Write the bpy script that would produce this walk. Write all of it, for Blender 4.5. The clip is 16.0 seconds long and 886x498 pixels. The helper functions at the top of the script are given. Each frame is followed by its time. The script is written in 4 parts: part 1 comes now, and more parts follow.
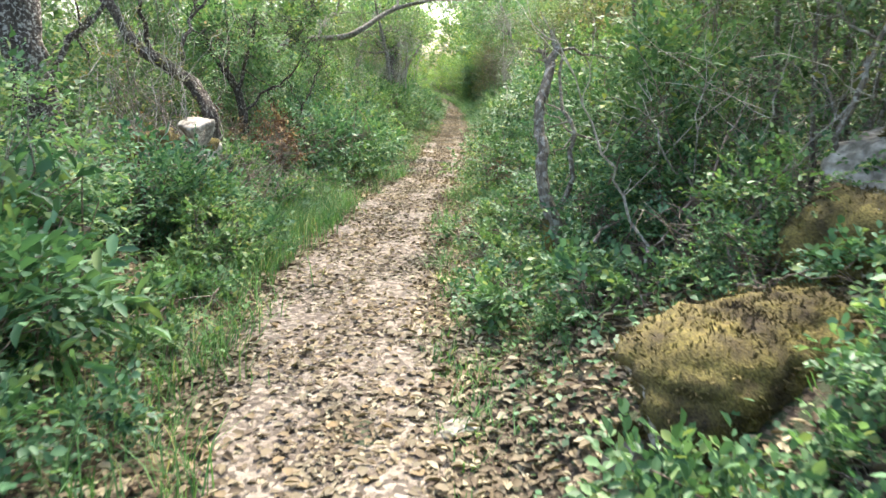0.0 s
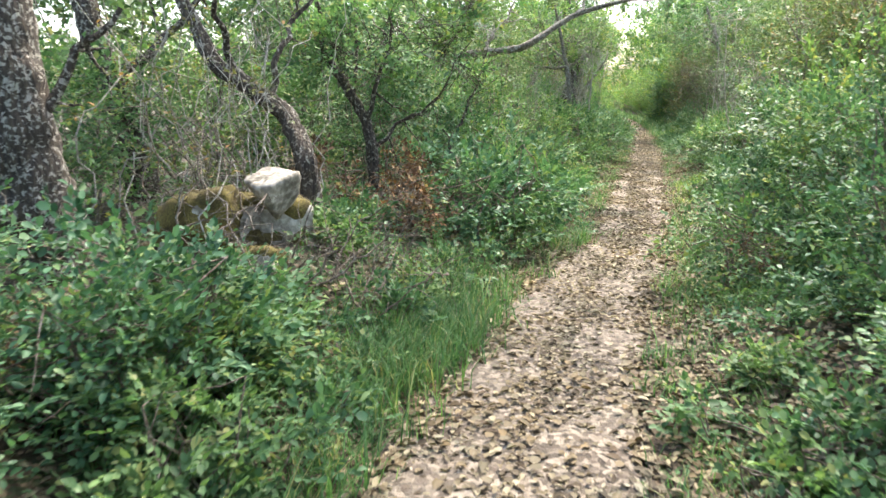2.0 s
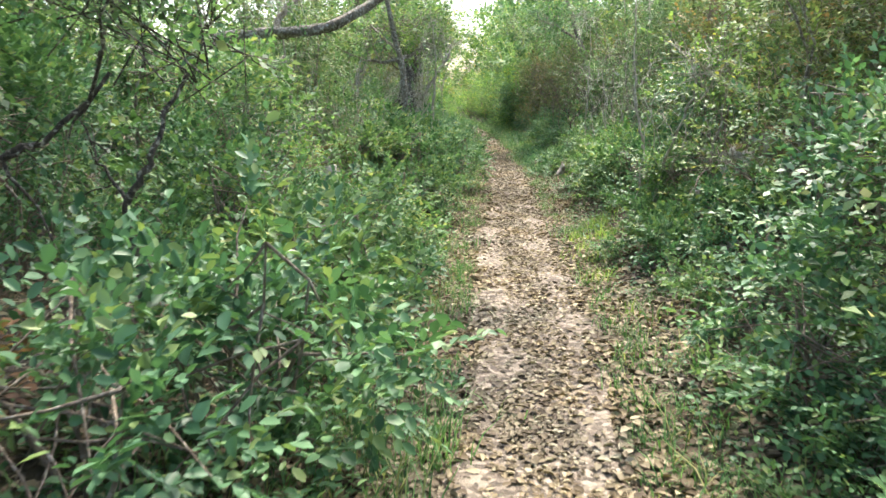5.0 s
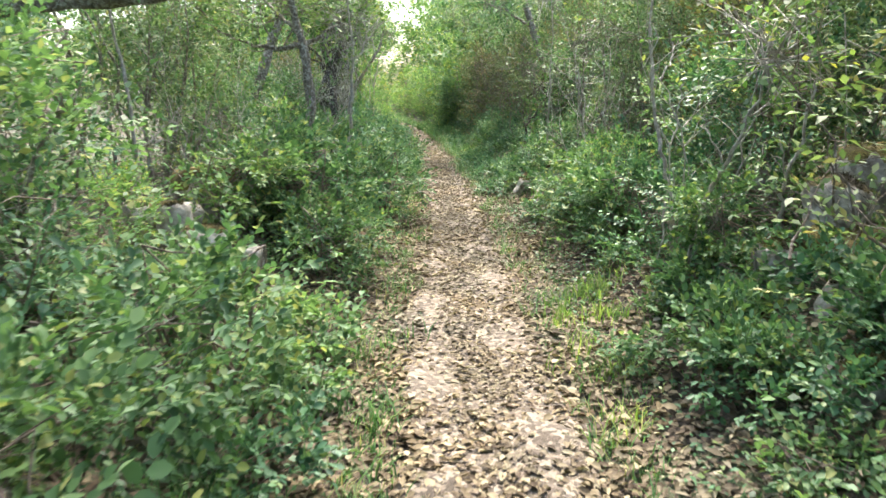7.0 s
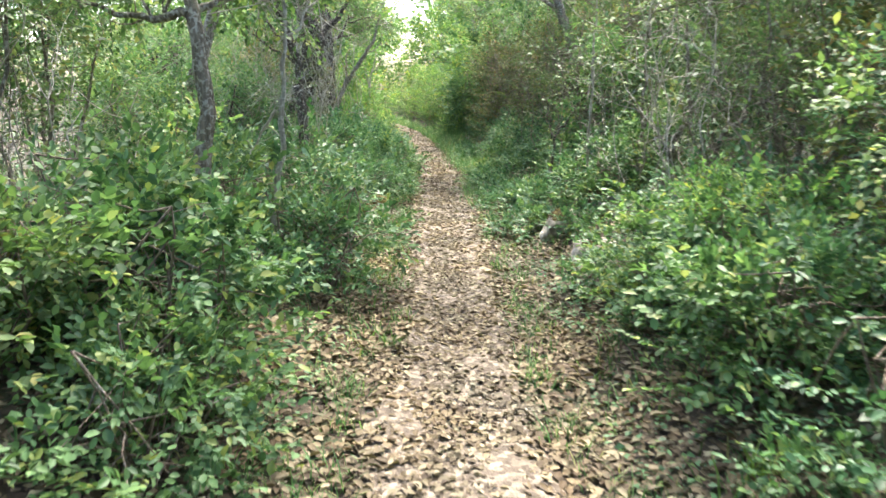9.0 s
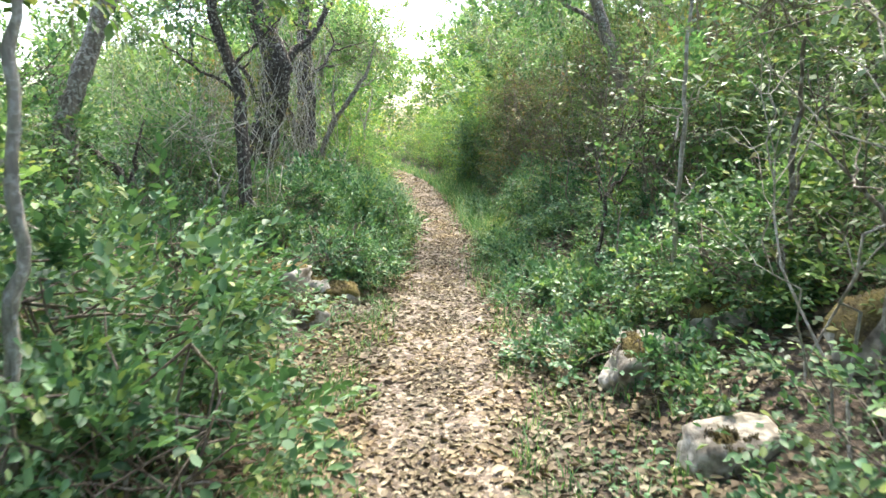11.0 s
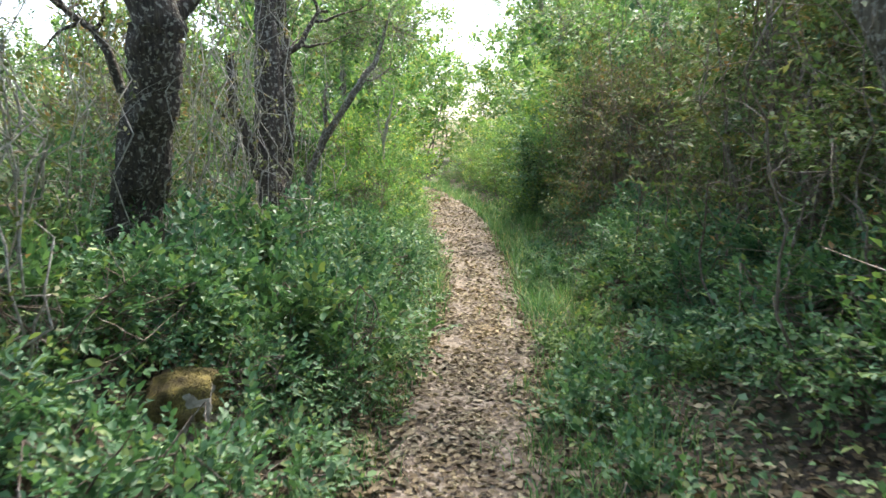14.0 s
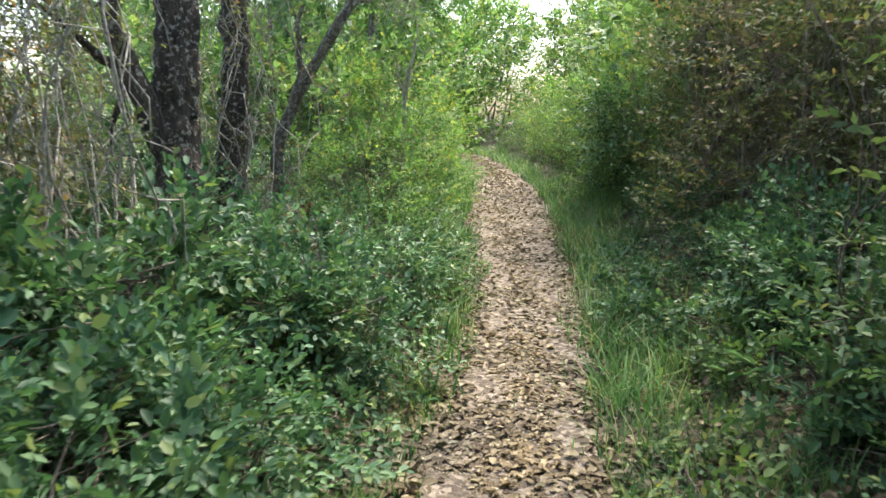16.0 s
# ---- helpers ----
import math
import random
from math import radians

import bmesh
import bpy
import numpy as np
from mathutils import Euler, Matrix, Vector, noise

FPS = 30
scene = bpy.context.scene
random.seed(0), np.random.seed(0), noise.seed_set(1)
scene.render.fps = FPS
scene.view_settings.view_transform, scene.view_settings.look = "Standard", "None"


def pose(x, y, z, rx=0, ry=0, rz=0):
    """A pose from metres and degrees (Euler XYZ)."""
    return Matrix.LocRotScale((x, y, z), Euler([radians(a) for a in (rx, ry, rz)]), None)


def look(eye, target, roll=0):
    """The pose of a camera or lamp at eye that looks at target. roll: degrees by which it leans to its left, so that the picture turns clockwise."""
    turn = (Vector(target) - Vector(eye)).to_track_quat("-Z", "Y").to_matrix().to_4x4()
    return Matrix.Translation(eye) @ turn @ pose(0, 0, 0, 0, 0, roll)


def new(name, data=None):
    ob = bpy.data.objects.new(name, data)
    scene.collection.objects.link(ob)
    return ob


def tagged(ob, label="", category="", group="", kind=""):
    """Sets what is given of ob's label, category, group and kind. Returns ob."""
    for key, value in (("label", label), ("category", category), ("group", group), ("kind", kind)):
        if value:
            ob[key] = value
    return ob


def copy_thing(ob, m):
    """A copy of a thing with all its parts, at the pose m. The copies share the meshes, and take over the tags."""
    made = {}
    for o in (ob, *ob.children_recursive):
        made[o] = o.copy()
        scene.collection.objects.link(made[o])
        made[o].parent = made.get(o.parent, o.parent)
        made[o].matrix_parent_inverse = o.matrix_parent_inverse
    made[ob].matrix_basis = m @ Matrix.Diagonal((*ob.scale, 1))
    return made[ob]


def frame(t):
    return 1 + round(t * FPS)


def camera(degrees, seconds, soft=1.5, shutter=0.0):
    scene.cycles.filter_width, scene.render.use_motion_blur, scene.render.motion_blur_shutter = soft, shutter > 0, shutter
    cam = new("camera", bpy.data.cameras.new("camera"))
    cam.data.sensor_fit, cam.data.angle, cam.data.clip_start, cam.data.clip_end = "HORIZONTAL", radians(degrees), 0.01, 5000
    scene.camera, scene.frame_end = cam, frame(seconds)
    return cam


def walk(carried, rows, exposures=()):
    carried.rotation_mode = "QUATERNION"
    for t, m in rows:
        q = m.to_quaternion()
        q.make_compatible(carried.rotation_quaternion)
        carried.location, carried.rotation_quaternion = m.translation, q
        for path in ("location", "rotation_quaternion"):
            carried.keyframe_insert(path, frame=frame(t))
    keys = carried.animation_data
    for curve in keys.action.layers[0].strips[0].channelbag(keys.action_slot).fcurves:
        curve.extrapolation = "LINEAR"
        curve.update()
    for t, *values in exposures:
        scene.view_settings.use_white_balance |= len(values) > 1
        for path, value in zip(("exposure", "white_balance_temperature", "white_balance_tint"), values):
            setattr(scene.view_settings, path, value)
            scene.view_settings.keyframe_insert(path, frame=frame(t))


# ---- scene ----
# camera and walk: seconds, x, y, z, pitch, roll, yaw
cam = camera(62.2, 16.0, soft=1.5, shutter=0.25)
ROWS = [
    (0, -0.003, -0.280, 1.384, -13.39, -0.52, 0.10),
    (0.5, -0.024, 0.420, 1.405, -13.28, -0.72, 0.97),
    (1, -0.092, 1.152, 1.403, -12.98, -0.40, 4.99),
    (1.5, -0.182, 1.949, 1.434, -12.29, -0.25, 11.53),
    (2, -0.265, 2.706, 1.431, -12.14, 0.31, 13.56),
    (2.5, -0.427, 3.458, 1.439, -11.69, 0.55, 12.31),
    (3, -0.532, 4.139, 1.407, -11.47, 0.37, 6.92),
    (3.5, -0.577, 4.898, 1.405, -11.47, 0.41, 3.59),
    (4, -0.568, 5.582, 1.411, -11.66, 0.25, 2.90),
    (4.2, -0.541, 5.874, 1.407, -11.73, 0.02, 2.69),
    (6.3, -0.499, 8.636, 1.430, -12.17, 0.53, -2.10),
    (6.5, -0.477, 8.922, 1.448, -12.24, 0.39, -2.67),
    (7, -0.391, 9.639, 1.438, -12.21, 0.08, -3.26),
    (7.5, -0.244, 10.359, 1.426, -12.54, 0.17, -4.83),
    (8, -0.174, 11.110, 1.449, -12.62, -0.07, -5.51),
    (8.5, -0.057, 11.854, 1.414, -12.45, -0.36, -5.57),
    (9, -0.048, 12.613, 1.417, -12.10, -0.00, -2.14),
    (9.5, -0.002, 13.331, 1.411, -11.70, -0.29, -0.21),
    (10, 0.033, 14.091, 1.373, -11.10, -0.31, -0.75),
    (10.2, 0.065, 14.382, 1.356, -10.43, -0.11, -0.94),
    (12.3, 0.351, 17.303, 1.440, -7.59, -0.45, -0.41),
    (12.5, 0.350, 17.602, 1.468, -7.46, -0.28, 0.15),
    (13, 0.378, 18.348, 1.440, -7.52, -0.08, 0.21),
    (13.5, 0.399, 19.138, 1.422, -7.39, 0.11, 2.15),
    (14, 0.472, 19.883, 1.406, -7.44, 0.14, 4.10),
    (14.5, 0.480, 20.649, 1.396, -7.57, 0.17, 6.23),
    (15, 0.526, 21.346, 1.400, -7.94, 0.18, 7.25),
    (15.5, 0.541, 22.065, 1.395, -8.60, 0.08, 8.64),
    (16, 0.551, 22.764, 1.373, -10.10, 0.11, 9.54),
]
walk(cam, [(t, pose(x, y, z, 90 + p, r, w)) for t, x, y, z, p, r, w in ROWS],
     exposures=[(0.0, 2.6), (4.0, 2.5), (7.0, 2.6), (10.2, 2.8), (12.5, 2.55), (16.0, 2.2)])

# world and sun: bright hazy sky, sun beyond the right-hand trees
SUN_EL, SUN_AZ = 60.0, 18.0
world = bpy.data.worlds.new("sky")
scene.world = world
world.use_nodes = True
wn = world.node_tree.nodes
sky = wn.new("ShaderNodeTexSky")
sky.sky_type, sky.sun_disc = "NISHITA", False
sky.sun_elevation, sky.sun_rotation = radians(SUN_EL), radians(SUN_AZ)
sky.air_density, sky.dust_density, sky.ozone_density = 1.0, 4.0, 1.0
wn["Background"].inputs[1].default_value = 0.15
world.node_tree.links.new(sky.outputs[0], wn["Background"].inputs[0])
sun = new("sun", bpy.data.lights.new("sun", "SUN"))
sun.data.energy, sun.data.angle, sun.data.color = 1.7, radians(10), (1.0, 0.93, 0.82)
sa, se = radians(SUN_AZ), radians(SUN_EL)
sun.matrix_world = look((0, 0, 30), (-math.sin(sa) * math.cos(se), -math.cos(sa) * math.cos(se), 30 - math.sin(se)))

RNG = np.random.default_rng(7)


# ---- materials ----
def shader(name):
    m = bpy.data.materials.new(name)
    m.use_nodes = True
    n = m.node_tree.nodes
    return m, n, m.node_tree.links, n["Principled BSDF"]


def ramp(n, stops):
    r = n.new("ShaderNodeValToRGB")
    while len(r.color_ramp.elements) < len(stops):
        r.color_ramp.elements.new(0.5)
    for e, (p, c) in zip(r.color_ramp.elements, stops):
        e.position, e.color = p, (*c, 1)
    return r


def noise_tex(n, l, scale, detail=4.0, kind="Object"):
    co = n.new("ShaderNodeTexCoord")
    t = n.new("ShaderNodeTexNoise")
    t.inputs["Scale"].default_value, t.inputs["Detail"].default_value = scale, detail
    l.new(co.outputs[kind], t.inputs["Vector"])
    return t


def mix_rgb(n, l, fac, a, b, kind="MIX"):
    m = n.new("ShaderNodeMix")
    m.data_type, m.blend_type = "RGBA", kind
    for sock, v in ((m.inputs[0], fac), (m.inputs[6], a), (m.inputs[7], b)):
        if isinstance(v, (int, float)):
            sock.default_value = v
        elif isinstance(v, tuple):
            sock.default_value = (*v, 1)
        else:
            l.new(v, sock)
    return m.outputs[2]


def bump(n, l, height, bsdf, strength, dist=0.02):
    b = n.new("ShaderNodeBump")
    b.inputs["Strength"].default_value, b.inputs["Distance"].default_value = strength, dist
    l.new(height, b.inputs["Height"])
    l.new(b.outputs[0], bsdf.inputs["Normal"])


def leaf_material(name, dark, mid, light, odd, translucent=0.2, rough=0.55, odd_from=0.93):
    """Leaves: colour differs leaf by leaf, bush by bush and in soft patches."""
    m, n, l, b = shader(name)
    geo, info = n.new("ShaderNodeNewGeometry"), n.new("ShaderNodeObjectInfo")
    r = ramp(n, [(0.0, dark), (0.45, mid), (0.85, light), (odd_from, odd)])
    l.new(geo.outputs["Random Per Island"], r.inputs[0])
    patch = noise_tex(n, l, 1.7, 2.0)
    pr = ramp(n, [(0.3, (0.72, 0.78, 0.8)), (0.7, (1.22, 1.15, 0.95))])
    l.new(patch.outputs[0], pr.inputs[0])
    col = mix_rgb(n, l, 1.0, r.outputs[0], pr.outputs[0], "MULTIPLY")
    orr = ramp(n, [(0.0, (0.82, 0.92, 0.95)), (0.6, (1.0, 1.02, 0.97)), (1.0, (1.14, 1.06, 0.84))])
    l.new(info.outputs["Random"], orr.inputs[0])
    col = mix_rgb(n, l, 1.0, col, orr.outputs[0], "MULTIPLY")
    l.new(col, b.inputs["Base Color"])
    b.inputs["Roughness"].default_value = rough
    b.inputs["Specular IOR Level"].default_value = 0.24
    tr = n.new("ShaderNodeBsdfTranslucent")
    tc = mix_rgb(n, l, 1.0, col, (1.3, 1.42, 0.85), "MULTIPLY")
    l.new(tc, tr.inputs[0])
    mx = n.new("ShaderNodeMixShader")
    mx.inputs[0].default_value = translucent
    l.new(b.outputs[0], mx.inputs[1])
    l.new(tr.outputs[0], mx.inputs[2])
    l.new(mx.outputs[0], n["Material Output"].inputs[0])
    return m


def bark_material(name, dark, light, lichen, lichen_from=0.58, moss=None):
    m, n, l, b = shader(name)
    co, mp = n.new("ShaderNodeTexCoord"), n.new("ShaderNodeMapping")
    mp.inputs["Scale"].default_value = (1, 1, 0.22)
    l.new(co.outputs["Object"], mp.inputs[0])
    t = n.new("ShaderNodeTexNoise")
    t.inputs["Scale"].default_value, t.inputs["Detail"].default_value = 45, 6
    l.new(mp.outputs[0], t.inputs["Vector"])
    r = ramp(n, [(0.3, dark), (0.7, light)])
    l.new(t.outputs[0], r.inputs[0])
    spots = noise_tex(n, l, 34, 10.0)
    spots.inputs["Distortion"].default_value = 0.6
    sr = ramp(n, [(lichen_from - 0.03, (0, 0, 0)), (lichen_from + 0.07, (0.62, 0.62, 0.62))])
    l.new(spots.outputs[0], sr.inputs[0])
    col = mix_rgb(n, l, sr.outputs[0], r.outputs[0], lichen)
    if moss:
        ms = noise_tex(n, l, 4, 5.0)
        mr = ramp(n, [(0.45, (0, 0, 0)), (0.56, (1, 1, 1))])
        l.new(ms.outputs[0], mr.inputs[0])
        col = mix_rgb(n, l, mr.outputs[0], col, moss)
    l.new(col, b.inputs["Base Color"])
    b.inputs["Roughness"].default_value = 0.9
    bump(n, l, t.outputs[0], b, 1.0, 0.03)
    return m


def rock_material():
    m, n, l, b = shader("grey_limestone")
    t = noise_tex(n, l, 6, 8.0)
    r = ramp(n, [(0.3, (0.11, 0.092, 0.068)), (0.44, (0.31, 0.28, 0.225)), (0.6, (0.51, 0.465, 0.385))])
    l.new(t.outputs[0], r.inputs[0])
    s = noise_tex(n, l, 23, 6.0)
    sr = ramp(n, [(0.42, (0.35, 0.33, 0.3)), (0.62, (1, 1, 1))])
    l.new(s.outputs[0], sr.inputs[0])
    col = mix_rgb(n, l, 0.7, r.outputs[0], sr.outputs[0], "MULTIPLY")
    l.new(col, b.inputs["Base Color"])
    b.inputs["Roughness"].default_value = 0.88
    bump(n, l, s.outputs[0], b, 0.8, 0.02)
    return m


def moss_material():
    m, n, l, b = shader("moss")
    t = noise_tex(n, l, 7, 5.0)
    r = ramp(n, [(0.32, (0.035, 0.025, 0.011)), (0.45, (0.09, 0.072, 0.022)), (0.6, (0.165, 0.138, 0.04)), (0.75, (0.19, 0.125, 0.06))])
    l.new(t.outputs[0], r.inputs[0])
    f = noise_tex(n, l, 120, 5.0)
    fr = ramp(n, [(0.34, (0.45, 0.42, 0.4)), (0.64, (1.25, 1.22, 1.1))])
    l.new(f.outputs[0], fr.inputs[0])
    l.new(mix_rgb(n, l, 1.0, r.outputs[0], fr.outputs[0], "MULTIPLY"), b.inputs["Base Color"])
    b.inputs["Roughness"].default_value = 1.0
    bump(n, l, f.outputs[0], b, 0.7, 0.012)
    return m


def soil_material(name, stops, fine=90.0):
    m, n, l, b = shader(name)
    t = noise_tex(n, l, 1.6, 6.0)
    r = ramp(n, stops)
    l.new(t.outputs[0], r.inputs[0])
    s = noise_tex(n, l, fine, 6.0)
    sr = ramp(n, [(0.3, (0.5, 0.47, 0.42)), (0.65, (1.15, 1.1, 1.05))])
    l.new(s.outputs[0], sr.inputs[0])
    col = mix_rgb(n, l, 0.85, r.outputs[0], sr.outputs[0], "MULTIPLY")
    l.new(col, b.inputs["Base Color"])
    b.inputs["Roughness"].default_value = 0.95
    bump(n, l, s.outputs[0], b, 0.8, 0.015)
    return m


def add_fragments(m, scale, colours, share):
    """Trodden scraps of leaf pressed into the earth."""
    n, l = m.node_tree.nodes, m.node_tree.links
    b = n["Principled BSDF"]
    under = b.inputs["Base Color"].links[0].from_socket
    co = n.new("ShaderNodeTexCoord")
    v = n.new("ShaderNodeTexVoronoi")
    v.inputs["Scale"].default_value, v.inputs["Randomness"].default_value = scale, 1.0
    l.new(co.outputs["Object"], v.inputs["Vector"])
    sep = n.new("ShaderNodeSeparateColor")
    l.new(v.outputs["Color"], sep.inputs[0])
    r = ramp(n, colours)
    l.new(sep.outputs[0], r.inputs[0])
    pick = ramp(n, [(share - 0.02, (1, 1, 1)), (share + 0.02, (0, 0, 0))])
    l.new(sep.outputs[1], pick.inputs[0])
    l.new(mix_rgb(n, l, pick.outputs[0], under, r.outputs[0]), b.inputs["Base Color"])


LEAF_BLUE = leaf_material("blue_green_leaf", (0.0331, 0.0782, 0.0414), (0.0773, 0.161, 0.0828), (0.138, 0.247, 0.132), (0.19, 0.25, 0.1), 0.27, rough=0.45)
LEAF_OAK = leaf_material("oak_leaf", (0.045, 0.092, 0.042), (0.105, 0.185, 0.083), (0.18, 0.28, 0.13), (0.27, 0.29, 0.13), 0.36, rough=0.5)
LEAF_OLIVE = leaf_material("small_olive_leaf", (0.0442, 0.0782, 0.0414), (0.0994, 0.159, 0.0805), (0.171, 0.247, 0.132), (0.2, 0.2, 0.11), 0.32, 0.5)
LEAF_BRIGHT = leaf_material("bright_leaf", (0.06, 0.12, 0.04), (0.125, 0.225, 0.08), (0.21, 0.32, 0.115), (0.34, 0.34, 0.1), 0.4)
LEAF_DEAD = leaf_material("dead_leaf", (0.06, 0.033, 0.022), (0.15, 0.08, 0.052), (0.25, 0.145, 0.095), (0.36, 0.25, 0.16), 0.2, 0.7)
LEAF_RUST = leaf_material("browning_leaf", (0.055, 0.068, 0.032), (0.12, 0.128, 0.06), (0.19, 0.19, 0.092), (0.27, 0.17, 0.1), 0.32, 0.6, 0.88)
LITTER = leaf_material("fallen_leaf", (0.062, 0.04, 0.026), (0.138, 0.102, 0.067), (0.22, 0.173, 0.12), (0.33, 0.275, 0.2), 0.08, 0.7)
GRASS = leaf_material("grass_blade", (0.037, 0.0968, 0.0396), (0.0792, 0.171, 0.066), (0.137, 0.248, 0.105), (0.27, 0.27, 0.14), 0.35)
GRASS_YELLOW = leaf_material("yellow_grass_blade", (0.11, 0.18, 0.045), (0.17, 0.255, 0.07), (0.25, 0.32, 0.1), (0.42, 0.4, 0.18), 0.4)
BARK = bark_material("dark_bark", (0.014, 0.01, 0.007), (0.085, 0.064, 0.044), (0.44, 0.41, 0.33), 0.565)
BARK_LICHEN = bark_material("lichen_bark", (0.014, 0.01, 0.007), (0.085, 0.064, 0.043), (0.5, 0.47, 0.39), 0.55)
BARK_GREY = bark_material("grey_bark", (0.055, 0.044, 0.03), (0.19, 0.158, 0.115), (0.38, 0.37, 0.31), 0.53)
BARK_PALE = bark_material("pale_bark", (0.16, 0.145, 0.115), (0.34, 0.31, 0.25), (0.48, 0.46, 0.4), 0.52)
TWIG = bark_material("dry_twig", (0.075, 0.055, 0.04), (0.21, 0.165, 0.12), (0.36, 0.33, 0.28), 0.57)
ROCK, MOSS = rock_material(), moss_material()
SOIL = soil_material("forest_soil", [(0.3, (0.026, 0.02, 0.013)), (0.46, (0.05, 0.038, 0.024)), (0.54, (0.042, 0.06, 0.026)), (0.66, (0.06, 0.078, 0.034)), (0.8, (0.085, 0.066, 0.042))])
PATH_EARTH = soil_material("trodden_earth", [(0.3, (0.058, 0.046, 0.034)), (0.5, (0.09, 0.074, 0.056)), (0.72, (0.132, 0.112, 0.087))])

add_fragments(PATH_EARTH, 38, [(0.0, (0.085, 0.064, 0.046)), (0.5, (0.185, 0.15, 0.112)), (1.0, (0.29, 0.245, 0.188))], 0.7)
add_fragments(SOIL, 46, [(0.0, (0.035, 0.025, 0.016)), (0.4, (0.07, 0.05, 0.032)), (0.75, (0.12, 0.088, 0.058)), (1.0, (0.19, 0.145, 0.1))], 0.42)


# ---- mesh helpers ----
def np_mesh(name, verts, faces, smooth=False):
    """A mesh from an array of vertices and one of faces with the same number of corners."""
    me = bpy.data.meshes.new(name)
    verts, faces = np.asarray(verts, np.float32), np.asarray(faces, np.int32)
    k = faces.shape[1]
    me.vertices.add(len(verts))
    me.vertices.foreach_set("co", verts.ravel())
    me.loops.add(faces.size)
    me.loops.foreach_set("vertex_index", faces.ravel())
    me.polygons.add(len(faces))
    me.polygons.foreach_set("loop_start", np.arange(0, faces.size, k, dtype=np.int32))
    if smooth:
        me.polygons.foreach_set("use_smooth", np.ones(len(faces), bool))
    me.update(calc_edges=True)
    me.validate()
    return me


def np_part(name, verts, faces, material, parent=None, label="", smooth=False):
    me = np_mesh(name, verts, faces, smooth)
    me.materials.append(material)
    ob = new(name, me)
    if parent:
        ob.parent = parent
    return tagged(ob, label)


def unit(v):
    return v / np.maximum(np.linalg.norm(v, axis=-1, keepdims=True), 1e-9)


def leaves(pos, axis, normal, length, wide=0.5, curl=0.12, rng=RNG, simple=False):
    """Leaf blades folded along the midrib: verts and quads."""
    n = len(pos)
    axis = unit(axis)
    side = unit(np.cross(axis, normal))
    normal = np.cross(side, axis)
    L = np.broadcast_to(length, (n,))[:, None]
    w = L * wide * 0.5 * rng.uniform(0.8, 1.2, (n, 1))
    c = curl * rng.uniform(0.3, 1.6, (n, 1)) * L
    if simple:
        v = np.stack([pos, pos + axis * L * 0.5 + side * w + normal * c, pos + axis * L - normal * c * 0.5,
                      pos + axis * L * 0.5 - side * w + normal * c], 1)
        f = np.arange(n)[:, None] * 4 + np.array([[0, 1, 2, 3]])
        return v.reshape(-1, 3), f
    tip = pos + axis * L - normal * c
    v = np.stack([pos, pos + axis * L * 0.28 + side * w * 0.85 + normal * c, pos + axis * L * 0.68 + side * w + normal * c * 0.7, tip,
                  pos + axis * L * 0.68 - side * w + normal * c * 0.7, pos + axis * L * 0.28 - side * w * 0.85 + normal * c], 1)
    base = np.arange(n)[:, None] * 6
    f = np.concatenate([base + np.array([[0, 1, 2, 3]]), base + np.array([[0, 3, 4, 5]])], 0)
    return v.reshape(-1, 3), f


def tubes(lines, sides=6):
    """Tapered round stems, each a list of (point, radius): verts and quads."""
    V, F, at = [], [], 0
    ang = np.linspace(0, 2 * np.pi, sides, endpoint=False)
    for pts, rad in lines:
        pts, rad = np.asarray(pts, float), np.asarray(rad, float)
        d = unit(np.gradient(pts, axis=0))
        ref = np.array([1.0, 0, 0]) if abs(d[:, 0]).mean() < 0.8 else np.array([0, 1.0, 0])
        a = unit(np.cross(d, ref))
        b = np.cross(d, a)
        ring = pts[:, None] + rad[:, None, None] * (np.cos(ang)[None, :, None] * a[:, None] + np.sin(ang)[None, :, None] * b[:, None])
        k = len(pts)
        V.append(ring.reshape(-1, 3))
        i, j = np.meshgrid(np.arange(k - 1), np.arange(sides), indexing="ij")
        q = np.stack([i * sides + j, i * sides + (j + 1) % sides, (i + 1) * sides + (j + 1) % sides, (i + 1) * sides + j], -1).reshape(-1, 4)
        F.append(q + at)
        at += k * sides
    return np.concatenate(V), np.concatenate(F)


def bent(p0, p1, steps, wobble, rng=RNG, sag=0.0):
    """Points of an uneven line from p0 to p1."""
    p0, p1 = np.asarray(p0, float), np.asarray(p1, float)
    s = np.linspace(0, 1, steps)[:, None]
    w = np.cumsum(rng.normal(0, 1, (steps, 3)), 0)
    w -= s * w[-1] + (1 - s) * w[0]
    return p0 + (p1 - p0) * s + w * wobble * np.linalg.norm(p1 - p0) / steps ** 0.5 + np.array([0, 0, -sag]) * np.sin(np.pi * s)


# ---- lie of the land ----
EDGE_Y = [-6, 0, 2, 3.4, 4.5, 6.4, 8.2, 9.7, 11.6, 14, 16.8, 19.6, 23.3, 26, 28.3, 31.2, 34.3, 37.1, 39.4, 42, 46, 56]
EDGE_L = [-0.8, -0.75, -0.82, -1.06, -1.14, -1.0, -0.88, -0.5, -0.38, -0.38, -0.1, -0.1, 0.0, 0.05, -0.1, -0.56, -0.89, -1.29, -1.64, -2.6, -5, -14]
EDGE_R = [0.05, 0.05, 0.0, -0.08, -0.14, -0.13, 0.0, 0.13, 0.33, 0.37, 0.5, 0.58, 0.64, 0.7, 0.66, 0.44, 0.12, -0.42, -0.92, -1.9, -4.2, -13]


def edge_left(y):
    return np.interp(y, EDGE_Y, EDGE_L)


def edge_right(y):
    return np.interp(y, EDGE_Y, EDGE_R)


def wave(x, y, s, k):
